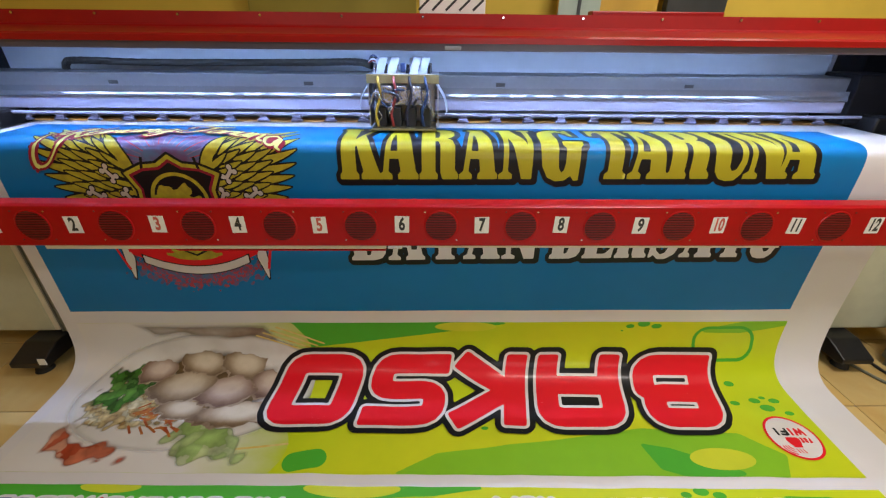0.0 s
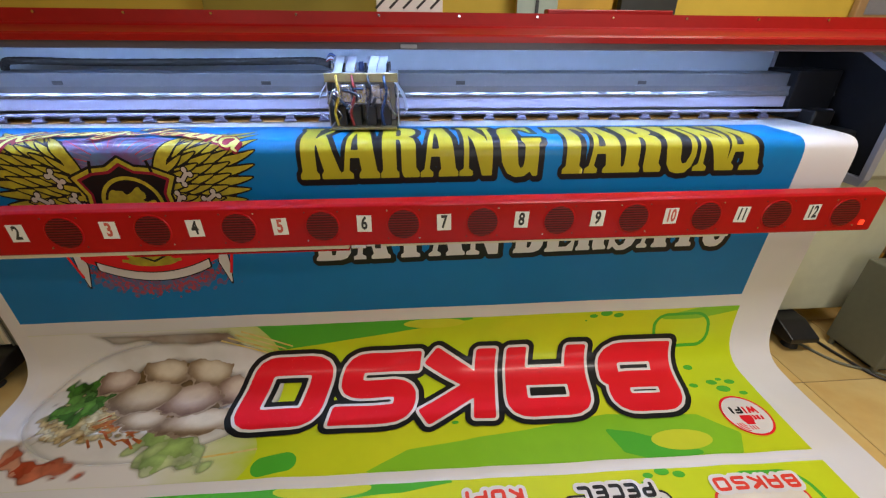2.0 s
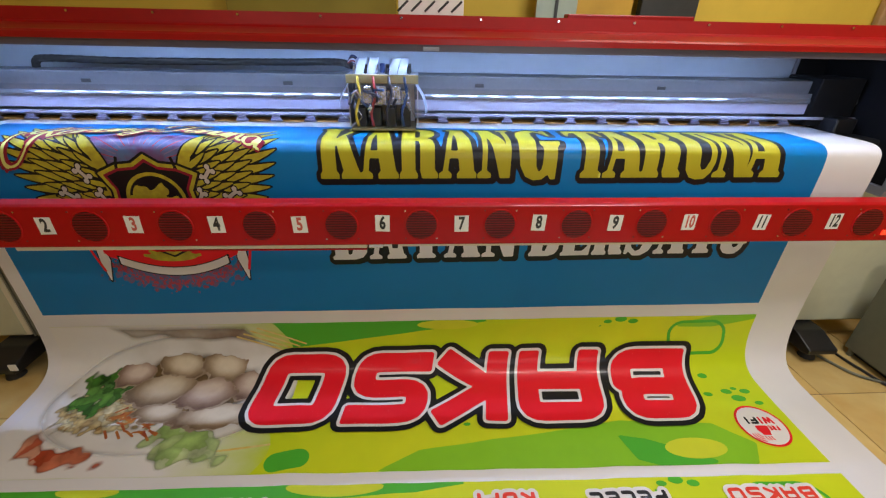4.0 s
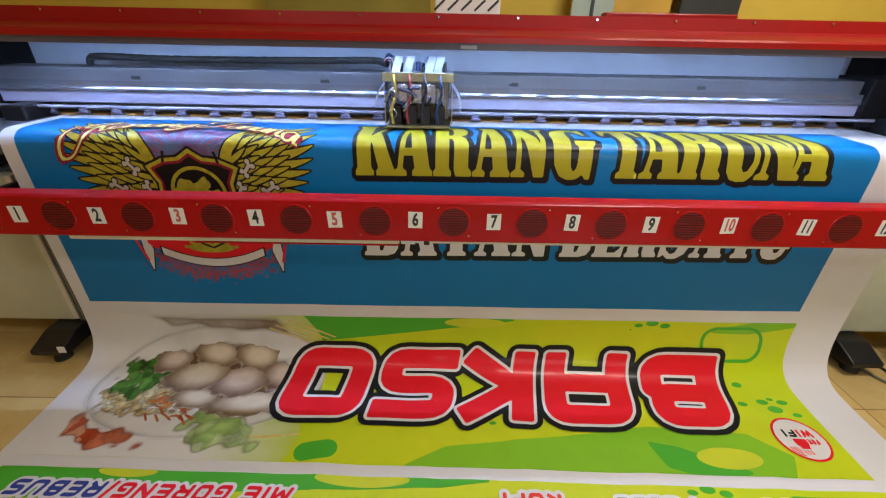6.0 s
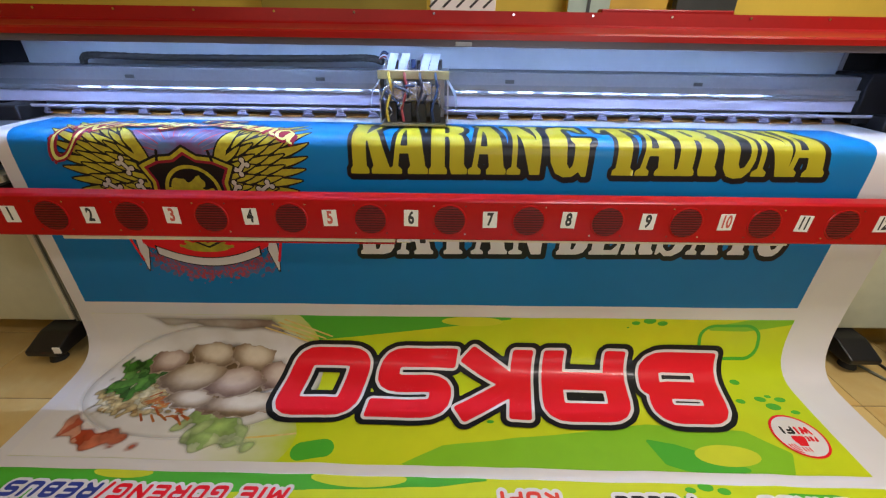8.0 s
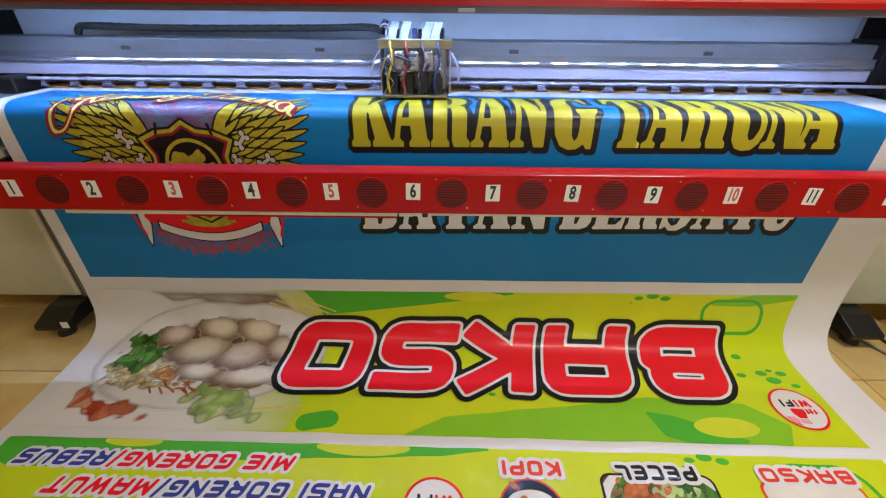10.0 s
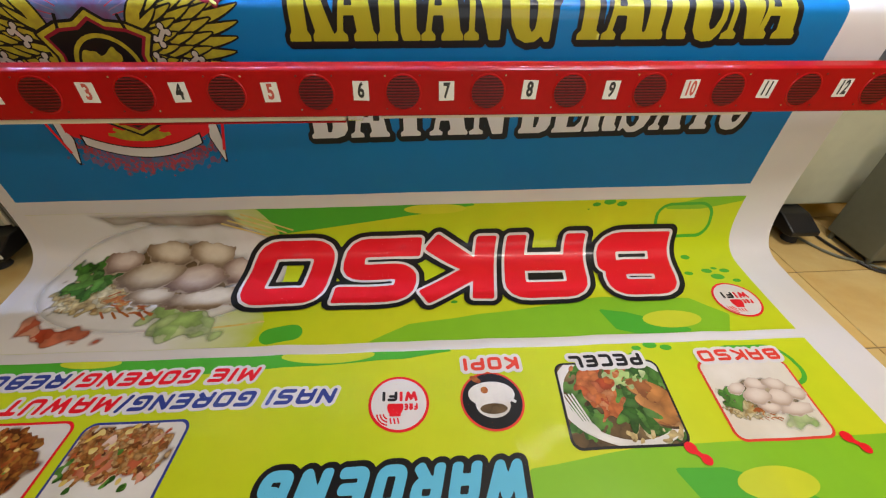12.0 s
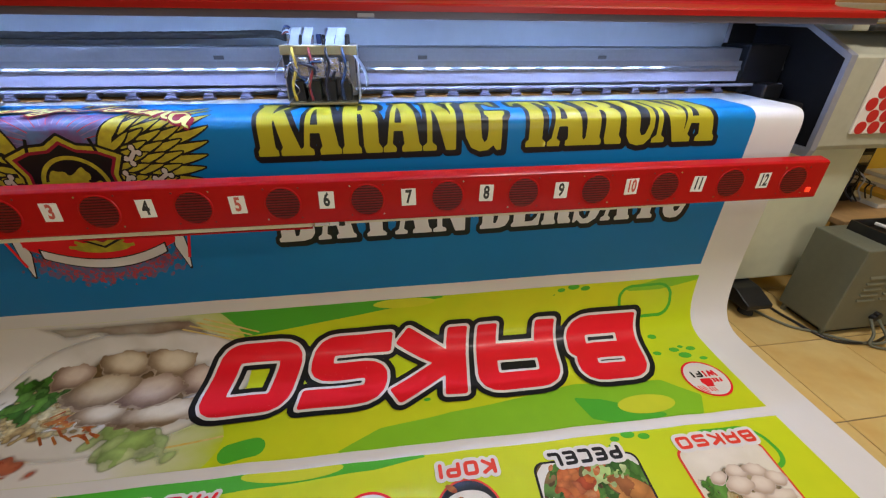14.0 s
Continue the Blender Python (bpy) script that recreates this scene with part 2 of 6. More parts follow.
def ppart(name, bm, mat, label="", parent=None):
    ob = part(name, bm, mat, parent or printer, label)
    if not parent:
        ob.matrix_parent_inverse = printer_inv
    return ob


PXL, PXR = -1.66, 1.95
ROLLER_GREY = material("grey_roller_plastic", (0.20, 0.19, 0.27), 0.4, 0.2, 0.1, 60)
RAIL = material("ground_rail", (0.16, 0.17, 0.19), 0.16, 0.35, 0.08, 80, coat=1.0)
HOOD_TRIM = material("violet_grey_trim", (0.10, 0.09, 0.13), 0.4, 0.1, 0.1, 40)
# lighter copy of the machine beige; light on the legs put into the colour
LEG_BEIGE_LIT = material("beige_paint_lit_copy", (0.52, 0.53, 0.39), 0.5, 0, 0.08, 20, 0.1, 300)
LEG_METAL = material("dull_leg_aluminium", (0.24, 0.23, 0.18), 0.42, 0.3, 0.1, 60)
BEAM_LILAC = material("pale_lilac_cover", (0.36, 0.35, 0.46), 0.45, 0.0, 0.08, 60)
WHITE_DOOR = material("white_door_film", (0.70, 0.66, 0.62), 0.35, 0, 0.05, 30)
RED_DOT = material("red_dot_film", (0.50, 0.012, 0.02), 0.35, 0, 0.1, 30)


def bevelled(outline, x0, x1, bevel):
    bm = prism(B(), outline, x0, x1)
    bmesh.ops.bevel(bm, geom=list(bm.edges), offset=bevel, segments=2, affect="EDGES", profile=0.5)
    return bm


bm = B()
prism(bm, [(0.56, 0.90), (0.225, 0.90), (0.150, 0.92), (0.151, 0.962), (0.162, 0.986), (0.186, 1.000), (0.24, 1.004), (0.56, 1.006)], PXL, 1.79)
for v in bm.verts:
    v.co.y += 0.014 - 0.018 * (v.co.x - 0.15)
ppart("platen", bm, DARK_ALU, "dark metal printing bed with rounded front lip")
ppart("platen_tape", box(B(), PXL, 1.78, 0.476, 0.56, 1.0112, 1.0125), ORANGE, "orange strip on the printing bed")
# beam with its guide rails
ppart("beam", box(B(), PXL, PXR, 0.47, 0.60, 1.075, 1.19, 0.004), DARK_ALU, "grey aluminium cross beam")
ppart("guide_rail", prism(B(), [(0.4446, 1.1045), (0.4446, 1.1125), (0.4459, 1.1165), (0.4475, 1.1205), (0.4494, 1.1245), (0.4494, 1.1435), (0.4699, 1.1435), (0.4699, 1.1045)], PXL, PXR), RAIL, "polished linear guide rail")
ppart("beam_lip", box(B(), PXL, PXR, 0.452, 0.4699, 1.062, 1.104, 0.003), BEAM_LILAC, "pale lower beam cover")
ppart("pinch_shaft", rod(B(), (PXL, 0.43, 1.05), (PXR, 0.43, 1.05), 0.006), BEAM_LILAC, "thin pale pinch roller shaft")
# back panel, hood
ppart("back_panel", box(B(), PXL, 1.80, 0.66, 0.672, 0.95, 1.32), WHITE_PANEL, "white inner back panel lit by lamps")
ppart("end_back_panel", box(B(), 1.802, PXR, 0.655, 0.672, 0.90, 1.315), BLACK_INSIDE, "dark panel behind the parking place")
ppart("panel_bracket", box(B(), 1.785, 1.80, 0.648, 0.658, 1.19, 1.29, 0.002), TRIM_GREY, "small upright bracket")
bm = B()
prism(bm, [(0.150, 1.303), (0.150, 1.319), (0.158, 1.325), (0.335, 1.343), (0.352, 1.350), (0.36, 1.3885), (0.66, 1.392), (0.66, 1.384), (0.367, 1.3805), (0.359, 1.343), (0.34, 1.335), (0.165, 1.316), (0.158, 1.303)], PXL - 0.12, PXR + 0.01)
ppart("hood", bm, HOOD_RED, "red painted sheet metal hood with a raised back")
ppart("hood_trim", box(B(), PXL - 0.1, PXR, 0.1585, 0.19, 1.283, 1.311, 0.001), HOOD_TRIM, "dark violet grey strip under the hood edge")
ppart("hood_underside", box(B(), PXL, PXR, 0.191, 0.66, 1.312, 1.316), WHITE_PANEL, "white inside of the hood")
# end housings
for side, xa, xb in ((1, 1.95, 2.75), (-1, -2.45, -1.66)):
    bm = bevelled([(0.80, 0.82), (0.20, 0.82), (0.188, 0.84), (0.19, 1.175), (0.205, 1.185), (0.40, 1.27), (0.80, 1.29)], xa, xb, 0.003)
    ppart("end_housing", bm, BEIGE_PAINT, "beige steel end housing")
    xc, xd = (xa - 0.028, xa) if side > 0 else (xb, xb + 0.028)
    bm = B()
    prism(bm, [(0.80, 0.80), (0.178, 0.80), (0.168, 0.83), (0.170, 1.185), (0.39, 1.29), (0.80, 1.295), (0.80, 1.275), (0.395, 1.272), (0.19, 1.172), (0.19, 0.835), (0.80, 0.82)], xc, xd)
    ppart("end_plate", bm, TRIM_GREY, "grey angular end plate rim")
    xi, xj = (xa - 0.012, xa - 0.002) if side > 0 else (xb + 0.002, xb + 0.012)
    bm = B()
    prism(bm, [(0.78, 0.835), (0.191, 0.836), (0.191, 1.171), (0.395, 1.271), (0.78, 1.274)], xi, xj)
    ppart("inner_wall", bm, BLACK_INSIDE, "black inner wall")
    xe, xf = (xc - 0.17, xc) if side > 0 else (xd, xd + 0.17)
    ppart("inner_cover", box(B(), xe, xf, 0.27, 0.66, 0.86, 1.0, 0.01), BLACK_INSIDE, "black capping station cover")
    ppart("parking_block", box(B(), (xe + xf) / 2 - 0.04, (xe + xf) / 2 + 0.05, 0.36, 0.5, 1.0, 1.06, 0.008), BLACK, "black cleaning block")
    # leg: broad beige panel, trims and foot
    la, lb = (1.90, 2.33) if side > 0 else (-2.22, -1.585)
    ppart("leg_panel", box(B(), la, lb, 0.26, 0.62, 0.13, 0.82, 0.012), LEG_BEIGE_LIT, "beige painted leg panel, lightened to look lit")
    e0, e1 = (la - 0.034, la) if side > 0 else (lb, lb + 0.022)
    ppart("leg_trim", box(B(), e0, e1, 0.255, 0.60, 0.14, 0.82, 0.004), CREAM, "cream leg edge trim")
    g0, g1 = (la - 0.065, la - 0.035) if side > 0 else (lb + 0.023, lb + 0.055)
    bm = B()
    for k in range(4):
        w = (g1 - g0) / 4
        box(bm, g0 + k * w + 0.0006, g0 + (k + 1) * w - 0.0006, 0.258 + 0.006 * (k % 2), 0.60, 0.13, 0.82, 0.0015)
    ppart("leg_profile", bm, LEG_METAL, "ribbed aluminium profile along the leg")
    # thin black strip along the leg's inner edge
    h0 = g0 - 0.009 if side > 0 else g1 + 0.001
    ppart("leg_dark_strip", box(B(), h0, h0 + 0.008, 0.27, 0.60, 0.12, 0.82, 0.002), BLACK, "black strip beside the leg")
    fa = 1.895 if side > 0 else -1.68
    foot = ppart("foot_beam", bevelled([(0.70, 0.05), (0.13, 0.05), (0.10, 0.06), (0.10, 0.085), (0.20, 0.125), (0.70, 0.13)], fa, fa + 0.14, 0.006), BLACK, "black steel foot")
    ppart("foot_pad", rod(B(), (fa + 0.07, 0.16, 0.002), (fa + 0.07, 0.16, 0.05), 0.035, 20, 0.022), RUBBER, "round levelling foot")
    ppart("foot_pad", rod(B(), (fa + 0.07, 0.62, 0.002), (fa + 0.07, 0.62, 0.05), 0.035, 20, 0.022), RUBBER, "round levelling foot")
ppart("foot_tag", box(B(), -1.545, -1.515, 0.095, 0.099, 0.085, 0.115), PAPER, "small white tag")
# lower cross bar behind the sheet
ppart("cross_bar", box(B(), -1.6, 1.85, 0.45, 0.60, 0.45, 0.60, 0.01), BEIGE_PAINT)
# right housing: pad, door with a dotted panel, hose
ppart("rubber_pad", box(B(), 2.03, 2.72, 0.22, 0.40, 1.262, 1.288, 0.012), RUBBER, "ribbed dark rubber pad")
ppart("top_cover", box(B(), 1.955, 2.03, 0.24, 0.42, 1.262, 1.300, 0.006), BEIGE_PAINT, "beige corner cover")
door = ppart("door", box(B(), 2.09, 2.62, 0.178, 0.1878, 0.89, 1.172, 0.003), WHITE_DOOR, "white dotted door panel")
first_dot = None
for r in range(6):
    for c in range(8):
        x, z = 2.10 + 0.026 + c * 0.062 + (0.031 if r % 2 else 0), 0.915 + r * 0.0462
        if x > 2.60 or (r > 3 and c < 1) or (r > 4 and c < 2):
            continue
        bm = rod(B(), (0, 0, 0), (0, 0.002, 0), 0.0255, 24) if first_dot is None else None
        o = part("dot", bm, RED_DOT, door) if bm else new("dot", first_dot.data)
        o.parent = door
        first_dot = first_dot or o
        o.location = (x, 0.1762, z)
part("handle", box(B(), 2.22, 2.32, 0.155, 0.176, 0.965, 0.985, 0.006), STEEL, door, "chrome door handle")
# black block added for the shade into which the beam end fades
ppart("beam_end_shade", box(B(), 1.73, 1.92, 0.43, 0.60, 1.02, 1.205, 0.006), BLACK_INSIDE, "black block standing in for shade on the beam end")
# light modules under the hood edge
for k in range(24):
    x = -1.53 + k * 0.132
    ppart("light_module", box(B(), x, x + 0.066, 0.205, 0.217, 1.300, 1.3065, 0.001), LED_GLOW, "white light module")
# unseen baffles added to keep module light off the back panel and floor
bm = box(B(), -1.6, 1.78, 0.2175, 0.2205, 1.303, 1.3115)
box(bm, -1.6, 1.78, 0.1985, 0.2015, 1.283, 1.3115)
ppart("light_channel", bm, ALUMINIUM, "unseen thin metal strips added to cut off module light")
# pinch rollers on their arms
first_roller = None
for k in range(26):
    x = -1.50 + k * 0.1325
    if first_roller is None:
        bm = B()
        box(bm, -0.013, 0.013, 0.0, 0.045, 0.012, 0.022, 0.002)
        box(bm, -0.024, 0.024, -0.010, 0.006, 0.0, 0.006, 0.002)
        box(bm, -0.015, 0.015, -0.004, 0.008, 0.006, 0.022, 0.002)
        rod(bm, (-0.019, -0.004, 0.006), (0.019, -0.004, 0.006), 0.0075, 12)
        first_roller = ppart("pinch_roller", bm, ROLLER_GREY, "small grey pinch roller arm")
    else:
        o = new("pinch_roller", first_roller.data)
        o.parent = printer
        o.matrix_parent_inverse = printer_inv
    (first_roller if k == 0 else o).location = (x, 0.480, 1.0125)
# holes in the beam and row of rail screws
for k in range(5):
    x = -1.11 + k * 0.737
    ppart("beam_slot", box(B(), x - 0.018, x + 0.018, 0.4685, 0.4725, 1.148, 1.162, 0.002), BLACK, "dark oval slot")
first_screw = None
for k in range(52):
    o = ppart("rail_screw", rod(B(), (0, 0, 0), (0, 0.002, 0), 0.0035, 6), BLACK) if k == 0 else new("rail_screw", first_screw.data)
    if k:
        o.parent, o.matrix_parent_inverse = printer, printer_inv
    first_screw = first_screw or o
    o.location = (-1.6 + k * 0.066, 0.4434, 1.1085)
# small hood screws and catch
for k in range(14):
    x = -1.55 + k * 0.27
    ppart("hood_screw", rod(B(), (x, 0.352, 1.378), (x, 0.360, 1.378), 0.004, 8), STEEL)
ppart("hood_catch", box(B(), 0.14, 0.19, 0.152, 0.16, 1.285, 1.297, 0.002), TRIM_GREY, "small grey hood catch")

# ---- the sheet: its section from the bed over the lip, down and out over the floor ----
SECTION = [(0.5124, 1.011), (0.40, 1.011), (0.285, 1.0108), (0.215, 1.0105), (0.180, 1.006), (0.157, 0.992), (0.146, 0.968), (0.142, 0.90), (0.144, 0.70), (0.148, 0.45), (0.148, 0.25),
           (0.138, 0.13), (0.108, 0.058), (0.05, 0.02), (-0.05, 0.009), (-0.2, 0.006), (-0.5, 0.005), (-0.9, 0.005), (-1.4, 0.005), (-1.75, 0.005)]
_fine = glide([(y, z, 0) for y, z in SECTION], 24)
PY = np.array([p[0] for p in _fine])
PZ = np.array([p[1] for p in _fine])
PS = np.concatenate([[0], np.cumsum(np.hypot(np.diff(PY), np.diff(PZ)))])
S_END = PS[-1]


def s_floor(y):
    """Length along the sheet at which it lies at y on the floor."""
    k = np.argmax(PZ < 0.03)
    return float(np.interp(-y, -PY[k:], PS[k:]))


def s_hang(z):
    return float(np.interp(-z, -PZ, PS))


SKEW_Y, SKEW_Z, U_MID = -0.018, 0.014, 0.15


def on_sheet(u, s, lift=0.0):
    """Arrays of places across (u) and along (s) the sheet, to points in the room."""
    u, s = np.asarray(u, float), np.asarray(s, float)
    y, z = np.interp(s, PS, PY), np.interp(s, PS, PZ)
    dy, dz = np.interp(s + 0.004, PS, PY) - np.interp(s - 0.004, PS, PY), np.interp(s + 0.004, PS, PZ) - np.interp(s - 0.004, PS, PZ)
    ln = np.hypot(dy, dz) + 1e-9
    ny, nz = dz / ln, -dy / ln
    hang = np.clip((0.98 - z) / 0.25, 0, 1) * np.clip((z - 0.02) / 0.15, 0, 1)
    # soft waves of vinyl that was rolled: long ones across, slight diagonal creases on the floor
    flat = np.clip((0.4 - z) / 0.3, 0, 1)
    wave = 0.0012 * np.sin(u * 9 + 3 * s) * np.clip((0.95 - z) / 0.3, 0, 1) + flat * (0.0012 * np.sin(u * 21 - s * 9 + 1.3 * np.sin(u * 4)) + 0.003 * np.exp(-((u - 0.34 - 0.12 * (s - 1.3)) / 0.045) ** 2) + 0.003 * np.exp(-((u - 0.06 + 0.05 * (s - 1.3)) / 0.05) ** 2) + 0.0025 * np.exp(-((u - 0.95 + 0.3 * (s - 1.3)) / 0.05) ** 2) + 0.003 * np.exp(-((u + 0.35 - 0.1 * (s - 1.5)) / 0.05) ** 2) + 0.003 * np.exp(-((u - 1.2 + 0.15 * (s - 2.0)) / 0.05) ** 2))
    lift = lift + wave
    return np.stack([u, y + ny * lift + SKEW_Y * (u - U_MID), z + nz * lift + SKEW_Z * (u - U_MID) * hang], -1)


def sheet_mesh(name, verts_us, faces, lift, mat, parent, label=""):
    v = np.asarray(verts_us, float)
    p = on_sheet(v[:, 0], v[:, 1], lift)
    me = bpy.data.meshes.new(name)
    me.from_pydata([tuple(q) for q in p], [], faces)
    me.polygons.foreach_set("use_smooth", [True] * len(me.polygons))
    me.materials.append(mat)
    me.update()
    ob = new(name, me)
    if parent:
        ob.parent = parent
    if label:
        tagged(ob, label)
    return ob


def panel(name, u0, u1, s0, s1, lift, mat, parent, label="", h=0.012, w=0.02):
    nu, ns = max(2, round((u1 - u0) / w)), max(2, round((s1 - s0) / h))
    us, ss = np.linspace(u0, u1, nu + 1), np.linspace(s0, s1, ns + 1)
    v = [(u, s) for s in ss for u in us]
    f = [(j * (nu + 1) + i, (j + 1) * (nu + 1) + i, (j + 1) * (nu + 1) + i + 1, j * (nu + 1) + i + 1) for j in range(ns) for i in range(nu)]
    return sheet_mesh(name, v, f, lift, mat, parent, label)


UL, UR = -1.446, 1.770          # edges of the vinyl
PL, PR = -1.392, 1.568         # edges of the prints
S_BLUE0, S_BLUE1 = 0.145, s_hang(0.322)
PRG = 1.582                    # right edge of the lime prints
S_G1, S_G1E = s_hang(0.262), s_floor(-0.352)
S_G2, S_G2E = s_floor(-0.394), s_floor(-0.935)
banner = panel("vinyl_banner", UL, UR, 0, S_END, 0.0, VINYL, None)
tagged(banner, "freshly printed white vinyl banner hanging to the tiled floor", "banner")
panel("blue_print", PL, PR, S_BLUE0, S_BLUE1, 0.0007, BLUE_INK, banner, "blue printed field")
panel("lime_print", PL, PRG, S_G1, S_G1E, 0.0007, GREEN_INK, banner, "lime green printed field")
panel("lime_print", PL, PRG, S_G2, S_G2E, 0.0007, GREEN_INK, banner, "lime green printed field")

# ---- the artwork on the sheet: shapes as signed distances over (u, s), filled row by row ----


def region(name, f, u0, u1, s0, s1, h, lift, mat, parent, label="", soft=0.0, tone=None):
    """Fill where f(U, S) < 0, with clean edges, as one mesh that follows the sheet."""
    nu, ns = int((u1 - u0) / h) + 1, int((s1 - s0) / h) + 1
    us, ss = u0 + h * np.arange(nu + 1), s0 + h * np.arange(ns + 1)
    U, S = np.meshgrid(us, ss)
    F = f(U, S)
    inside = F < 0
    cnt = inside[:-1, :-1].astype(int) + inside[1:, :-1] + inside[:-1, 1:] + inside[1:, 1:]
    verts, faces, ids = [], [], {}

    def corner(j, i):
        k = (j, i)
        if k not in ids:
            ids[k] = len(verts)
            verts.append((us[i], ss[j]))
        return ids[k]

    def cross(j, i, j2, i2):
        k = (j, i, j2, i2) if (j, i) < (j2, i2) else (j2, i2, j, i)
        if k not in ids:
            a, b = F[j, i], F[j2, i2]
            t = a / (a - b)
            ids[k] = len(verts)
            verts.append((us[i] + (us[i2] - us[i]) * t, ss[j] + (ss[j2] - ss[j]) * t))
        return ids[k]

    run_most = max(1, int(0.02 / h)) if not soft else 1
    for j in range(ns):
        row = cnt[j]
        i = 0
        cols = np.nonzero(row)[0]
        if not len(cols):
            continue
        i, last = cols[0], cols[-1]
        while i <= last:
            if row[i] == 4:
                e = i + 1
                while e <= last and row[e] == 4 and e - i < run_most:
                    e += 1
                faces.append((corner(j, i), corner(j + 1, i), corner(j + 1, e), corner(j, e)))
                i = e
                continue
            if row[i]:
                loop = ((j, i), (j + 1, i), (j + 1, i + 1), (j, i + 1))
                poly = []
                for k in range(4):
                    a, b = loop[k], loop[(k + 1) % 4]
                    if inside[a]:
                        poly.append(corner(*a))
                    if inside[a] != inside[b]:
                        poly.append(cross(*a, *b))
                if len(poly) > 2:
                    faces.append(tuple(poly))
            i += 1
    if not faces:
        return None
    ob = sheet_mesh(name, verts, faces, lift, softened(mat) if soft and tone is None else mat, parent, label)
    if soft:
        v = np.array(verts)
        d = np.clip(-(tone or f)(v[:, 0], v[:, 1]) / soft, 0, 1)
        ob.data.attributes.new("fade", "FLOAT", "POINT").data.foreach_set("value", (d * d * (3 - 2 * d)).astype(np.float32))
    return ob


def bar_sd(a, b, x0, y0, x1, y1, hw, ext=0.0, r=0.0):
    dx, dy = x1 - x0, y1 - y0
    ln = math.hypot(dx, dy) + 1e-9
    dx, dy = dx / ln, dy / ln
    pa, pb = a - (x0 + x1) / 2, b - (y0 + y1) / 2
    qx = np.abs(pa * dx + pb * dy) - (ln / 2 + ext) + r
    qy = np.abs(pb * dx - pa * dy) - hw + r
    return np.hypot(np.maximum(qx, 0), np.maximum(qy, 0)) + np.minimum(np.maximum(qx, qy), 0) - r


def ell(U, S, u, s, ru, rs, turn=0.0):
    c, n = math.cos(turn), math.sin(turn)
    a, b = (U - u) * c + (S - s) * n, (S - s) * c - (U - u) * n
    return (np.hypot(a / ru, b / rs) - 1) * min(ru, rs)


def poly_sd(U, S, pts):
    d = np.full(U.shape, 1e9)
    ins = np.zeros(U.shape, bool)
    for (x0, y0), (x1, y1) in zip(pts, pts[1:] + pts[:1]):
        ex, ey = x1 - x0, y1 - y0
        t = np.clip(((U - x0) * ex + (S - y0) * ey) / (ex * ex + ey * ey + 1e-12), 0, 1)
        d = np.minimum(d, np.hypot(U - x0 - t * ex, S - y0 - t * ey))
        hit = ((y0 > S) != (y1 > S)) & (U < (x1 - x0) * (S - y0) / ((y1 - y0) or 1e-12) + x0)
        ins ^= hit
    return np.where(ins, -d, d)


def rbox(U, S, u0, u1, s0, s1, r, shear=0.0):
    U = U - shear * (S - (s0 + s1) / 2)
    qx, qy = np.abs(U - (u0 + u1) / 2) - (u1 - u0) / 2 + r, np.abs(S - (s0 + s1) / 2) - (s1 - s0) / 2 + r
    return np.hypot(np.maximum(qx, 0), np.maximum(qy, 0)) + np.minimum(np.maximum(qx, qy), 0) - r


# squared display letters: centre lines of the strokes in a unit cell
SQUARE = {
    "A": [[(0, 0), (0, 1), (1, 1), (1, 0)], [(0, .38), (1, .38)]], "B": [[(0, 0), (0, 1), (.9, 1), (.9, .52), (0, .52)], [(.9, .52), (1, .45), (1, 0), (0, 0)]],
    "K": [[(0, 0), (0, 1)], [(.1, .5), (.95, 1)], [(.1, .5), (.95, 0)]], "S": [[(1, 1), (0, 1), (0, .5), (1, .5), (1, 0), (0, 0)]], "O": [[(0, 0), (0, 1), (1, 1), (1, 0), (0, 0)]],
    "W": [[(0, 1), (.2, 0), (.5, .85), (.8, 0), (1, 1)]], "R": [[(0, 0), (0, 1), (1, 1), (1, .42), (0, .42)], [(.5, .42), (1, 0)]], "E": [[(1, 1), (0, 1), (0, 0), (1, 0)], [(0, .5), (.85, .5)]],
    "N": [[(0, 0), (0, 1), (1, 0), (1, 1)]], "G": [[(1, 1), (0, 1), (0, 0), (1, 0), (1, .5), (.55, .5)]], "M": [[(0, 0), (.08, 1), (.5, .2), (.92, 1), (1, 0)]], "I": [[(.5, 0), (.5, 1)]],
    "/": [[(0, -.1), (1, 1.1)]], "U": [[(0, 1), (0, 0), (1, 0), (1, 1)]], "T": [[(0, 1), (1, 1)], [(.5, 1), (.5, 0)]], "P": [[(0, 0), (0, 1), (1, 1), (1, .45), (0, .45)]],
    "C": [[(1, 1), (0, 1), (0, 0), (1, 0)]], "L": [[(0, 1), (0, 0), (1, 0)]], "F": [[(0, 0), (0, 1), (1, 1)], [(0, .5), (.8, .5)]]}
WIDE = {"I": 0.3, "/": 0.45, "W": 1.3, "M": 1.2, " ": 0.4}


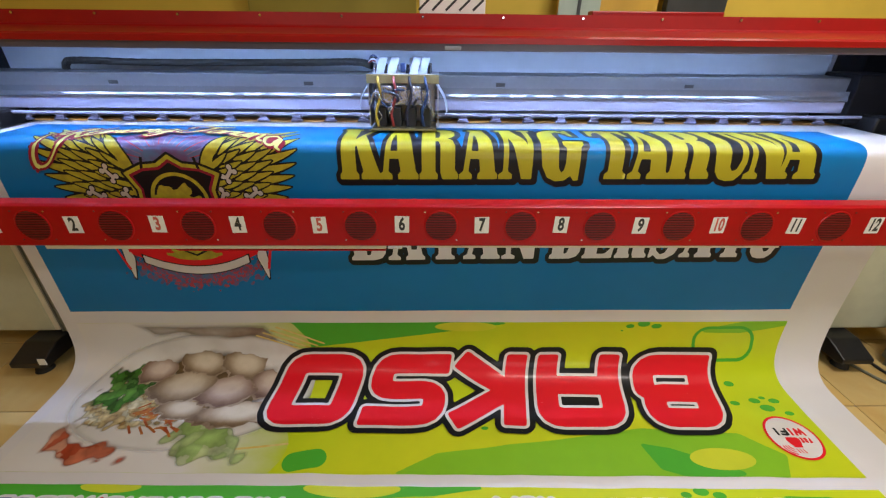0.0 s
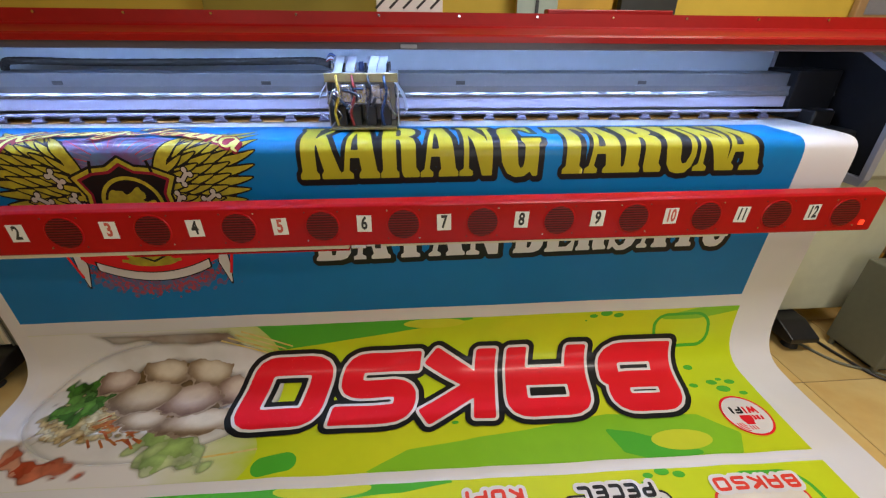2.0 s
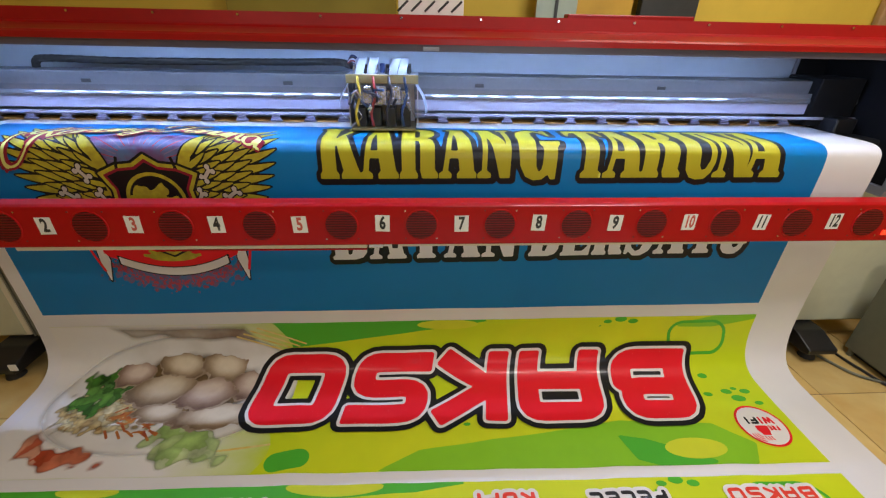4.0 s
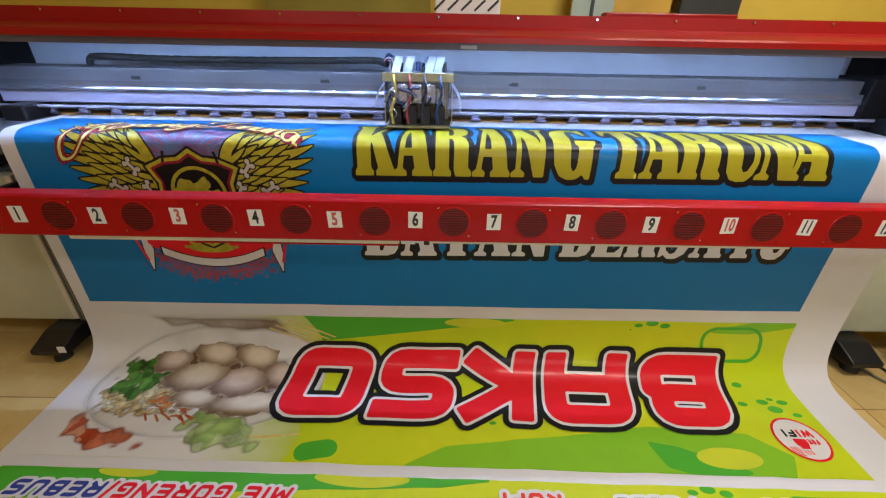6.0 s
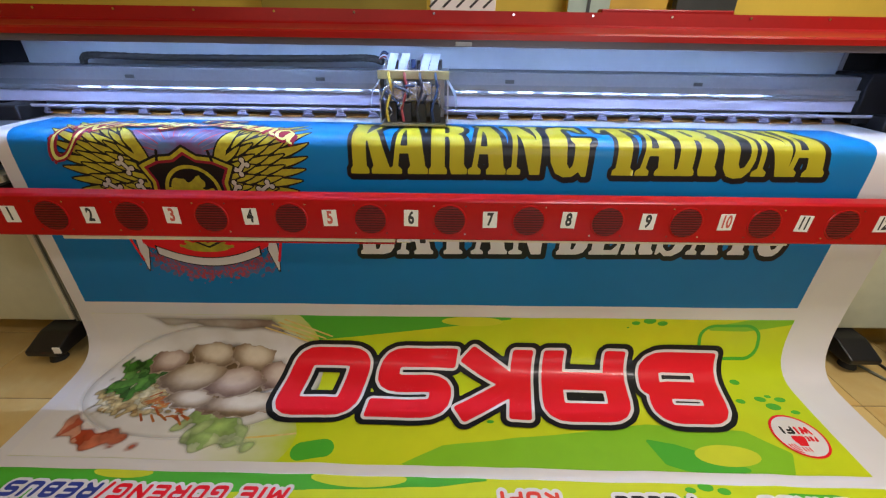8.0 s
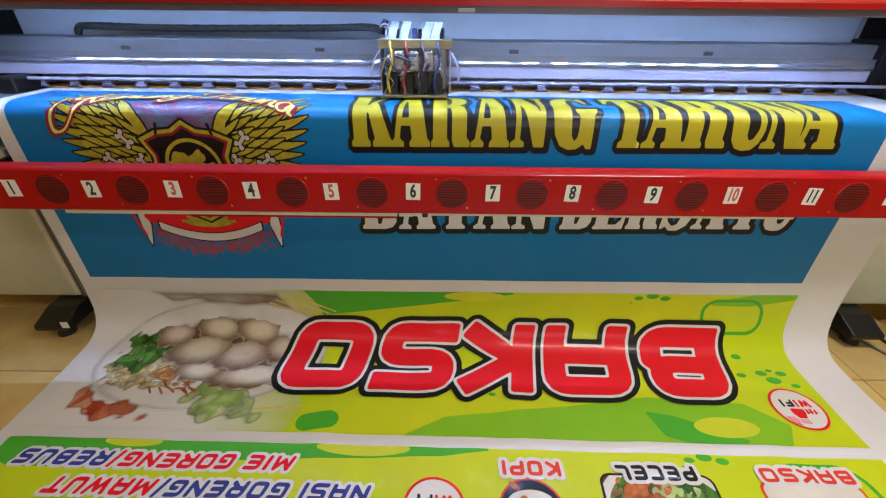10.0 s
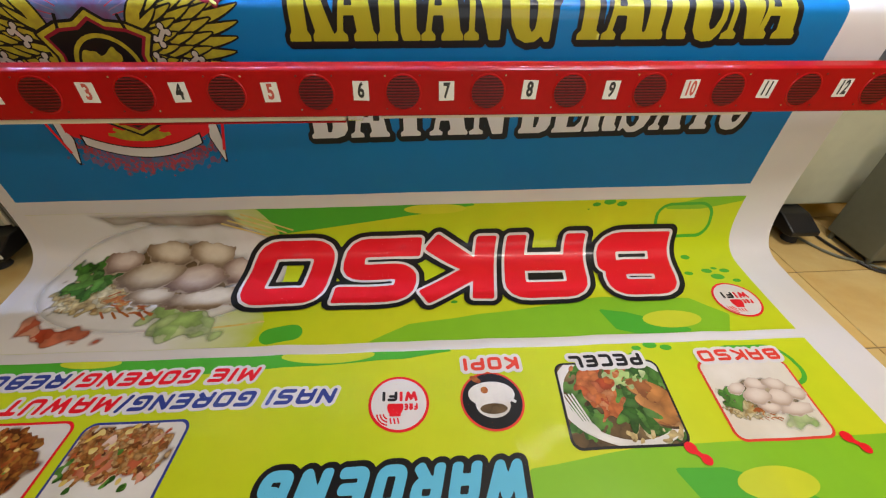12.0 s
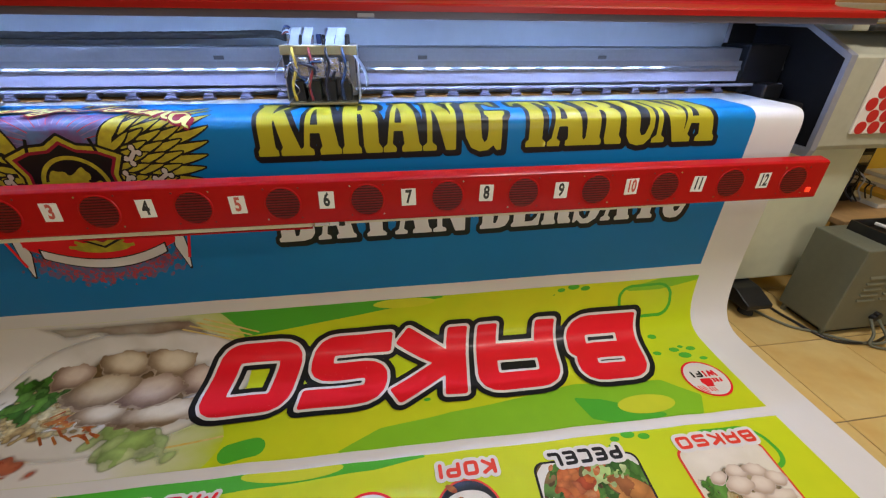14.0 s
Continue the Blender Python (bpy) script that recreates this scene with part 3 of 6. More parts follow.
def soften(line, aspect, c=0.24):
    """Cut the right-angled corners of a stroke's centre line."""
    closed = line[0] == line[-1]
    n = len(line)
    out = []
    for k, (x, y) in enumerate(line):
        if (k in (0, n - 1)) and not closed:
            out.append((x, y))
            continue
        if k == n - 1:
            out.append(out[0])
            continue
        (xa, ya), (xb, yb) = line[k - 1 if k else n - 2], line[k + 1]
        square = abs((xa - x) * (xb - x) + (ya - y) * (yb - y)) < 0.02
        if not square:
            out.append((x, y))
            continue
        ends = []
        for xo, yo in ((xa, ya), (xb, yb)):
            ln = math.hypot((xo - x) * aspect, yo - y)
            t = min(0.45, c / ln)
            ends.append((x + (xo - x) * t, y + (yo - y) * t))
        (p0, q0), (p1, q1) = ends
        for t in (0.0, 0.25, 0.5, 0.75, 1.0):
            out.append(((1 - t) ** 2 * p0 + 2 * t * (1 - t) * x + t * t * p1, (1 - t) ** 2 * q0 + 2 * t * (1 - t) * y + t * t * q1))
    return out


def square_letter(ch, a0, a1, base, height, hw, shear, u_zero, r=None):
    """Distance to one letter that reads from the machine's side: right is towards -u, up is towards +s."""
    r = hw * 0.8 if r is None else r

    def f(U, S):
        b = S - base
        a = u_zero - U - shear * b
        d = np.full(U.shape, 1e9)
        for line in SQUARE[ch]:
            line = soften(line, (a1 - a0) / height)
            pts = [(a0 + hw + x * max(a1 - a0 - 2 * hw, 0), hw + y * (height - 2 * hw)) for x, y in line]
            for k, ((x0, y0), (x1, y1)) in enumerate(zip(pts, pts[1:])):
                d = np.minimum(d, bar_sd(a, b, x0, y0, x1, y1, hw, hw, hw))
                closed = line[0] == line[-1]
                ln = math.hypot(x1 - x0, y1 - y0) + 1e-9
                ex, ey = (x1 - x0) / ln * hw, (y1 - y0) / ln * hw
                if k == 0 and not closed:
                    d = np.minimum(d, bar_sd(a, b, x0 - ex, y0 - ey, x1, y1, hw, 0, r))
                if k == len(pts) - 2 and not closed:
                    d = np.minimum(d, bar_sd(a, b, x0, y0, x1 + ex, y1 + ey, hw, 0, r))
        return d
    return f


def set_word(text, u_first, u_last, base, height, hw, shear):
    """Letters of a word run from u_first to u_last. Returns (letter, distance) pairs."""
    gap = 0.22
    total = sum(WIDE.get(c, 1.0) for c in text) + gap * (len(text) - 1)
    unit = (u_first - u_last) / total
    a, out = 0.0, []
    for c in text:
        w = WIDE.get(c, 1.0) * unit
        if c != " ":
            out.append((c, square_letter(c, a, a + w, base, height, hw, shear, u_first)))
        a += w + gap * unit
    return out


def union(fs):
    return lambda U, S: np.minimum.reduce([g(U, S) for g in fs])


def grown(f, d):
    return lambda U, S: f(U, S) - d


# --- lime prints: background swooshes
def bg(name, f, s0, s1, mat, lift=0.0012, h=0.008, u0=PL, u1=PRG):
    clip = lambda U, S: np.maximum(f(U, S), np.maximum(np.maximum(u0 - U, U - u1), np.maximum(s0 - S, S - s1)))
    region(name, clip, u0 - h, u1 + h, s0 - h, s1 + h, h, lift, mat, banner)


for top, end, nudge in ((S_G1, S_G1E, 0.0), (S_G2, S_G2E, 0.0)):
    first_print = top == S_G1
    if first_print:
        bg("leaf_swoosh", lambda U, S: np.minimum(poly_sd(U, S, [(-0.62, top - 0.02), (0.45, top - 0.02), (0.40, top + 0.004), (0.18, top + 0.04), (-0.15, top + 0.085), (-0.42, top + 0.12), (-0.62, top + 0.115)]) - 0.006, bar_sd(U, S, -0.42, end - 0.035, -0.27, end - 0.062, 0.036, 0, 0.036)), top, end, LEAF_INK)
        bg("swoosh", lambda U, S: np.minimum(poly_sd(U, S, [(-0.05, end + 0.02), (0.12, end - 0.07), (0.5, end - 0.12), (0.9, end - 0.18), (1.25, end - 0.16), (1.36, end - 0.08), (1.30, end + 0.02)]) - 0.01, poly_sd(U, S, [(1.25, top + 0.045), (1.4, top + 0.05), (1.6, top + 0.01), (1.6, top - 0.02), (1.4, top + 0.01)]) - 0.01), top, end, MID_GREEN_INK, 0.0011)
        bg("leaf_swoosh", lambda U, S: poly_sd(U, S, [(0.87, end - 0.115), (0.96, end - 0.1), (1.06, end - 0.06), (1.17, end - 0.012), (1.02, end + 0.01), (0.9, end - 0.03)]) - 0.008, top, end, LEAF_INK, 0.0016)
        for q in ((1.13, end - 0.065, 0.115, 0.042), (0.24, top + 0.022, 0.13, 0.024)):
            bg("lime_patch", lambda U, S: ell(U, S, *q), top, end, YELLOW_LIME_INK, 0.0020)
    else:
        bg("leaf_swoosh", lambda U, S: poly_sd(U, S, [(-1.42, top - 0.01), (0.35, top - 0.01), (0.1, top + 0.025), (-0.5, top + 0.055), (-1.05, top + 0.095), (-1.3, top + 0.1), (-1.42, top + 0.06)]) - 0.006, top, end, LEAF_INK)
        for q in ((-0.95, top + 0.006, 0.10, 0.022), (-0.16, top + 0.01, 0.16, 0.028)):
            bg("lime_patch", lambda U, S: ell(U, S, *q), top, end, YELLOW_LIME_INK, 0.0020)
        bg("swoosh", lambda U, S: np.minimum(poly_sd(U, S, [(0.46, end - 0.12), (0.8, end - 0.165), (1.2, end - 0.17), (1.6, end - 0.17), (1.6, end + 0.02), (0.45, end + 0.02)]) - 0.01, ell(U, S, 0.2, end - 0.01, 0.3, 0.05)), top, end, MID_GREEN_INK, 0.0011)
        bg("leaf_swoosh", lambda U, S: poly_sd(U, S, [(0.87, end - 0.105), (1.0, end - 0.1), (1.15, end - 0.05), (1.25, end + 0.01), (0.92, end + 0.01)]) - 0.008, top, end, LEAF_INK, 0.0016)
        bg("lime_patch", lambda U, S: ell(U, S, 1.13, end - 0.06, 0.115, 0.045), top, end, YELLOW_LIME_INK, 0.0020)
    dots = [(0.93, 0.022, .018), (0.985, 0.010, .026), (1.04, 0.022, .022), (0.9, 0.045, .006), (1.36, 0.28, .022), (1.33, 0.375, .02), (1.42, 0.36, .024), (1.45, 0.395, .03), (1.5, 0.36, .022), (1.52, 0.42, .018), (1.46, 0.345, .014), (0.64, 0.47, .018), (0.3, 0.5, .014), (-0.33, 0.045, .016)]
    if not first_print:
        dots = [d for d in dots if d[1] < 0.1]
    for u, s, r in dots:
        region("printed_dot", lambda U, S: np.maximum(ell(U, S, u, top + s, r, r * 0.55), np.maximum(top - S, U - PRG)), u - 0.04, u + 0.04, top + s - 0.03, top + s + 0.03, 0.003, 0.0016, LEAF_INK, banner)
    bg("square_ring", lambda U, S: np.abs(rbox(U, S, 1.215, 1.465, top + 0.030, top + 0.182, 0.065, 0.15)) - 0.0070, top, end, LEAF_INK, 0.0016, 0.004, 1.0)

# --- the large word
BIG = [("B", 0.944, 1.268), ("A", 0.532, 0.884), ("K", 0.182, 0.486), ("S", -0.164, 0.160), ("O", -0.540, -0.206)]
BASE, TALL = 1.251, 0.336
big = [(c, square_letter(c, -u1, -u0, BASE - 0.0, TALL, 0.044, 0.15, 0.15 * TALL / 2, 0.012)) for c, u0, u1 in BIG]
all_big = union([g for _, g in big])
region("lettering_outline", grown(all_big, 0.034), -0.66, 1.34, 1.2, 1.64, 0.005, 0.0058, BLACK_INK, banner, "black outline of the printed word BAKSO")
region("lettering_edge", grown(all_big, 0.012), -0.66, 1.34, 1.2, 1.64, 0.004, 0.0062, WHITE_INK, banner)
for c, g in big:
    region("letter", g, -0.66, 1.34, 1.23, 1.6, 0.004, 0.0066, RED_INK, banner, "red printed letter " + c)


def small_word(runs, u_first, u_last, base, height, shear=0.12, edge=0.010, hw=None, edge_mat=WHITE_INK, lift=0.0026):
    text = "".join(t for t, _ in runs)
    hw = hw or height * 0.125
    letters = set_word(text, u_first, u_last, base, height, hw, shear)
    box_ = (min(u_first, u_last) - 0.05, max(u_first, u_last) + 0.05, base - 0.03, base + height + 0.03)
    region("lettering_edge", grown(union([g for _, g in letters]), edge), *box_, 0.004, lift, edge_mat, banner)
    k = 0
    for t, mat in runs:
        n = len(t.replace(" ", ""))
        for c, g in letters[k:k + n]:
            region("letter", g, *box_, 0.003, lift + 0.0006, mat, banner)
        k += n


small_word([("MIE GORENG", RED_INK), ("/", RED_INK), ("REBUS", NAVY_INK)], -0.373, -1.285, 1.866, 0.052, 0.3)
small_word([("NASI GORENG", NAVY_INK), ("/", NAVY_INK), ("MAWUT", RED_INK)], -0.111, -1.115, 1.954, 0.053, 0.3)
ORANGE_RED_INK = ink("orange_red_ink", (0.70, 0.05, 0.03))

# --- photographs on the print: plates of mottled colour
PHOTO_WHITE = ink("photo_white", (0.70, 0.66, 0.60), 0.08, 0.36, (0.62, 0.57, 0.48), 5)
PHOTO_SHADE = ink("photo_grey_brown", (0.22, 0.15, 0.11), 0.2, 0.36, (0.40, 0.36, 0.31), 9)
CHINA = ink("photo_china", (0.70, 0.69, 0.68), 0.05, 0.36, (0.58, 0.56, 0.53), 7)
MEATBALL = ink("photo_meatball", (0.40, 0.32, 0.28), 0.14, 0.36, (0.60, 0.53, 0.48), 8)
SOUP_DARK = food("photo_soup", [(0.05, 0.03, 0.012), (0.16, 0.10, 0.045), (0.10, 0.06, 0.02), (0.24, 0.16, 0.07)], 20)
BROTH = food("photo_broth", [(0.16, 0.10, 0.05), (0.40, 0.32, 0.20), (0.26, 0.18, 0.09), (0.52, 0.45, 0.33)], 14)
BALL = graded("photo_meatball", [(0.15, 0.10, 0.06), (0.27, 0.20, 0.13), (0.39, 0.31, 0.22), (0.50, 0.42, 0.31), (0.60, 0.53, 0.41)])
BALL_PINK = graded("photo_meatball_pink", [(0.14, 0.085, 0.06), (0.25, 0.17, 0.13), (0.36, 0.27, 0.22), (0.46, 0.36, 0.30), (0.58, 0.49, 0.42)])
BALL_PALE = graded("photo_meatball_pale", [(0.40, 0.30, 0.23), (0.50, 0.40, 0.33), (0.57, 0.47, 0.40), (0.62, 0.53, 0.46), (0.67, 0.59, 0.52)])
BALL_RIM = ink("photo_ball_shade", (0.20, 0.14, 0.09), 0.2, 0.36, (0.34, 0.27, 0.2), 20)
PARSLEY = food("photo_parsley", [(0.015, 0.06, 0.008), (0.05, 0.17, 0.02), (0.12, 0.30, 0.05), (0.03, 0.11, 0.015), (0.16, 0.34, 0.08)], 26)
LETTUCE = food("photo_lettuce", [(0.22, 0.40, 0.08), (0.50, 0.60, 0.30), (0.36, 0.54, 0.16), (0.60, 0.66, 0.44), (0.34, 0.52, 0.16)], 15)
NOODLE = food("photo_noodle", [(0.34, 0.20, 0.07), (0.60, 0.48, 0.24), (0.50, 0.36, 0.15), (0.62, 0.54, 0.32), (0.66, 0.62, 0.44)], 38)
CHILLI = ink("photo_chilli", (0.28, 0.05, 0.015), 0.3, 0.36, (0.42, 0.16, 0.03), 45)
TOMATO = food("photo_tomato", [(0.45, 0.06, 0.02), (0.62, 0.22, 0.12), (0.55, 0.10, 0.03), (0.66, 0.40, 0.28), (0.66, 0.50, 0.42)], 15)
FRIED = food("photo_fried_noodle", [(0.03, 0.01, 0.005), (0.20, 0.05, 0.012), (0.34, 0.11, 0.02), (0.14, 0.03, 0.01), (0.45, 0.22, 0.04), (0.22, 0.06, 0.015)], 70)
RICE = food("photo_fried_rice", [(0.10, 0.03, 0.01), (0.36, 0.14, 0.03), (0.50, 0.26, 0.08), (0.42, 0.08, 0.02), (0.60, 0.42, 0.20), (0.30, 0.14, 0.03)], 75)
EGG = ink("photo_egg", (0.62, 0.42, 0.06), 0.2, 0.36, (0.66, 0.56, 0.25), 30)


def wobble(U, S, k=0.012, f=40.0, ph=0.0):
    return k * (np.sin(U * f + ph) * np.sin(S * f * 1.3 + 2 * ph) + 0.5 * np.sin(U * f * 2.3 + S * f * 1.7 + ph))


def photo(name, f, u0, u1, s0, s1, mat, lift, h=0.005, label="", soft=0.0):
    region(name, f, u0, u1, s0, s1, h, lift, mat, banner, label, soft)


def bowl_photo(u, s, k, lift, big_one):
    """Meatballs with leaves and noodles on a plate; k is the scale, 1 for the large picture."""
    at = lambda du, ds: (u + k * du, s + k * ds)
    lim = (u - 0.5 * k, u + 0.45 * k, s - 0.30 * k, s + 0.30 * k)
    h = 0.005 if big_one else 0.004
    rng = random.Random(7)
    leaf = [at(-0.29 + rng.uniform(-0.09, 0.12), 0.01 + rng.uniform(-0.09, 0.09)) + (k * rng.uniform(0.04, 0.065), k * rng.uniform(0.03, 0.045), rng.uniform(0, 3)) for _ in range(18)]
    strands = []
    for _ in range(34):
        a, b = at(rng.uniform(-0.20, 0.0), rng.uniform(0.10, 0.20))
        t = rng.uniform(-0.9, 0.9)
        strands.append((a, b, a + k * 0.05 * math.cos(t), b + k * 0.05 * math.sin(t)))
    bits = [at(rng.uniform(-0.41, 0.04), rng.uniform(-0.03, 0.19)) + (k * rng.uniform(0.015, 0.035),) for _ in range(40)]
    photo("photo_soup", lambda U, S: ell(U, S, u + 0.05 * k, s - 0.03 * k, 0.35 * k, 0.18 * k) + wobble(U, S, 0.010 * k, 30 / k), *lim, SOUP_DARK if big_one else BROTH, lift, h, "", 0.05 * k)
    photo("photo_noodle", lambda U, S: ell(U, S, u - 0.24 * k, s + 0.055 * k, 0.20 * k, 0.14 * k, -0.35) + wobble(U, S, 0.02 * k, 60 / k), *lim, NOODLE, lift + 0.0002, h, "", 0.03 * k)
    photo("photo_noodle", lambda U, S: np.minimum.reduce([ell(U, S, a, b, r * 1.2, r * 0.8) for a, b, r in bits]), *lim, NOODLE, lift + 0.0004, h, "", 0.02 * k)
    photo("photo_leaves", lambda U, S: np.minimum.reduce([ell(U, S, *q) for q in leaf]) + wobble(U, S, 0.010 * k, 60 / k), *lim, PARSLEY, lift + 0.0006, h, "", 0.012 * k)
    photo("photo_chilli", lambda U, S: np.minimum.reduce([bar_sd(U, S, *q, 0.0045 * k) for q in strands]), *lim, CHILLI, lift + 0.0008, h)
    balls = [(-0.205, -0.095, .09, .056, -0.25), (0.0, -0.135, .105, .064, 0.05), (0.19, -0.125, .105, .066, 0.1), (0.33, -0.03, .10, .07, 0.1), (0.23, 0.125, .17, .062, -0.1), (-0.01, 0.105, .10, .050, 0.05), (0.14, 0.01, .125, .080, -0.12), (-0.06, -0.01, .135, .078, -0.14)]
    for n, (du, ds, ru, rs, tn) in enumerate(balls):
        a, b = at(du, ds)
        photo("photo_meatball_rim", lambda U, S: ell(U, S, a, b, ru * k * 1.03, rs * k * 1.06, tn) + wobble(U, S, 0.008 * k, 34 / k, n) + wobble(U, S, 0.003 * k, 110 / k, n), *lim, BALL_RIM if big_one else MEATBALL, lift + 0.0010 + n * 0.0003, h)
        region("photo_meatball", lambda U, S: ell(U, S, a, b - 0.003 * k, ru * k * 0.98, rs * k * 0.98, tn) + wobble(U, S, 0.008 * k, 34 / k, n) + wobble(U, S, 0.003 * k, 110 / k, n), *lim, h, lift + 0.00115 + n * 0.0003, (BALL if n % 3 else BALL_PINK) if big_one else BALL_PALE, banner, "", rs * k, lambda U, S: ell(U, S, a + 0.1 * ru * k, b - 0.25 * rs * k, ru * k * 1.12, rs * k * 1.25, tn))



# the large picture fades into the lime field
fade = bpy.data.materials.new("photo_fade")
fade.use_nodes = True
nt = fade.node_tree
p = nt.nodes["Principled BSDF"]
p.inputs["Roughness"].default_value = 0.36
sep = nt.nodes.new("ShaderNodeSeparateXYZ")
nt.links.new(nt.nodes.new("ShaderNodeTexCoord").outputs["Object"], sep.inputs[0])
nz = nt.nodes.new("ShaderNodeTexNoise")
nz.inputs["Scale"].default_value, nz.inputs["Detail"].default_value = 5, 4
ad = nt.nodes.new("ShaderNodeMath")
ad.operation = "MULTIPLY_ADD"
nt.links.new(nz.outputs[0], ad.inputs[0])
ad.inputs[1].default_value = 0.3
nt.links.new(sep.outputs[0], ad.inputs[2])
mr = nt.nodes.new("ShaderNodeMapRange")
mr.inputs[1].default_value, mr.inputs[2].default_value = -0.62, -0.26
nt.links.new(ad.outputs[0], mr.inputs[0])
mx = nt.nodes.new("ShaderNodeMix")
mx.data_type = "RGBA"
nt.links.new(mr.outputs[0], mx.inputs[0])
nz2 = nt.nodes.new("ShaderNodeTexNoise")
nz2.inputs["Scale"].default_value, nz2.inputs["Detail"].default_value = 3.5, 6
mx2 = nt.nodes.new("ShaderNodeMix")
mx2.data_type = "RGBA"
nt.links.new(nz2.outputs[0], mx2.inputs[0])
mx2.inputs[6].default_value, mx2.inputs[7].default_value = (0.72, 0.71, 0.71, 1), (0.64, 0.62, 0.60, 1)
nt.links.new(mx2.outputs[2], mx.inputs[6])
mx.inputs[7].default_value = (0.44, 0.55, 0.03, 1)
nt.links.new(mx.outputs[2], p.inputs["Base Color"])
photo("photo_ground", lambda U, S: np.maximum(U + 0.47 + 0.05 * np.sin(S * 14), np.maximum(S_G1 - S, S - S_G1E)), PL, -0.4, S_G1, S_G1E, fade, 0.0017, 0.01, "pale food photograph fading into lime green")
photo("photo_table", lambda U, S: np.maximum(poly_sd(U, S, [(-1.15, S_G1), (-0.6, S_G1), (-0.55, S_G1 + 0.10), (-0.75, S_G1 + 0.075), (-0.95, S_G1 + 0.07), (-1.08, S_G1 + 0.06)]) - 0.01 + wobble(U, S, 0.01, 18), S_G1 - S), -1.25, -0.5, S_G1, S_G1 + 0.18, PHOTO_SHADE, 0.0021, 0.006, "", 0.04)
photo("photo_plate", lambda U, S: ell(U, S, -0.86, 1.42, 0.50, 0.285, -0.12), -1.38, -0.40, 1.12, 1.74, CHINA, 0.0020, 0.006, "", 0.03)
bowl_photo(-0.885, 1.425, 0.92, 0.0024, True)
photo("photo_lettuce", lambda U, S: np.minimum(ell(U, S, -0.72, 1.665, 0.15, 0.085, 0.2), ell(U, S, -0.79, 1.60, 0.08, 0.07)) + wobble(U, S, 0.02, 30), -0.95, -0.5, 1.5, 1.77, LETTUCE, 0.0030, 0.005, "", 0.022)
photo("photo_tomato", lambda U, S: np.minimum(ell(U, S, -1.14, 1.705, 0.14, 0.045, 0.15), np.minimum(ell(U, S, -1.27, 1.64, 0.035, 0.07, 0.3), ell(U, S, -1.06, 1.74, 0.05, 0.02))) + wobble(U, S, 0.014, 34), -1.37, -0.95, 1.52, S_G1E, TOMATO, 0.0030, 0.005, "", 0.018)
for q in [(-0.56 - 0.03 * n, 1.115 + 0.014 * n, -0.36 - 0.03 * n, 1.20 + 0.012 * n) for n in range(4)] + [(-0.62, 1.69, -0.42, 1.665)]:
    photo("photo_stalk", lambda U, S: bar_sd(U, S, *q, 0.004), q[0] - 0.02, q[2] + 0.02, min(q[1], q[3]) - 0.02, max(q[1], q[3]) + 0.02, EGG, 0.0023, 0.004)


# --- pictures on the second print
def framed(u0, u1, s0, s1, edge_mat, fill, r=0.035, shear=-0.08):
    lim = (u0 - 0.05, u1 + 0.05, s0 - 0.03, s1 + 0.03)
    region("picture_edge", lambda U, S: rbox(U, S, u0, u1, s0, s1, r, shear), *lim, 0.004, 0.0018, edge_mat, banner)
    inner = lambda U, S: rbox(U, S, u0 + 0.008, u1 - 0.008, s0 + 0.008, s1 - 0.008, r - 0.006, shear)
    region("picture", inner, *lim, 0.004, 0.0024, fill, banner)
    return inner, lim


inner, lim = framed(1.10, 1.42, 1.902, 2.188, ORANGE_RED_INK, PHOTO_WHITE)
bowl_photo(1.262, 2.05, 0.35, 0.0030, False)
photo("photo_lettuce", lambda U, S: np.maximum(ell(U, S, 1.33, 2.13, 0.06, 0.035) + wobble(U, S, 0.01, 60), inner(U, S)), *lim, LETTUCE, 0.0030, 0.004, "", 0.02)
inner2, lim2 = framed(0.60, 0.962, 1.892, 2.19, BLACK_INK, SOUP_DARK)
rng = random.Random(3)


def scatter(inner_f, box_, n, r0, r1, mat, lift, seed, name, squash=0.6, wob=0.007):
    q = random.Random(seed)
    blobs = [(q.uniform(box_[0], box_[1]), q.uniform(box_[2], box_[3]), q.uniform(r0, r1), q.uniform(r0, r1) * squash, q.uniform(0, 3)) for _ in range(n)]
    f = lambda U, S: np.maximum(np.minimum.reduce([ell(U, S, *b) for b in blobs]) + wobble(U, S, wob, 95), inner_f(U, S))
    ob = region(name, f, box_[0] - 0.06, box_[1] + 0.06, box_[2] - 0.05, box_[3] + 0.05, 0.004, lift, mat, banner)
    tagged(ob, kind="stuff")


scatter(inner2, (0.60, 0.96, 1.90, 2.18), 26, 0.03, 0.07, PARSLEY, 0.0028, 18, "photo_green")
region("photo_plate", lambda U, S: np.maximum(np.abs(ell(U, S, 0.80, 2.02, 0.20, 0.16)) - 0.012, inner2(U, S)), *lim2, 0.004, 0.0030, CHINA, banner)
BREAD = food("photo_bread", [(0.30, 0.10, 0.03), (0.62, 0.28, 0.08), (0.52, 0.20, 0.05), (0.66, 0.38, 0.16)], 16)
for q in ((0.895, 2.01, 0.075, 0.035, 0.5), (0.905, 2.06, 0.07, 0.03, 0.4), (0.90, 2.105, 0.06, 0.022, 0.3)):
    region("photo_slice_shade", lambda U, S: np.maximum(ell(U, S, q[0], q[1] + 0.008, *q[2:]), inner2(U, S)), *lim2, 0.004, 0.0032, SOUP_DARK, banner)
    region("photo_slice", lambda U, S: np.maximum(ell(U, S, *q), inner2(U, S)), *lim2, 0.004, 0.0034, BREAD, banner)
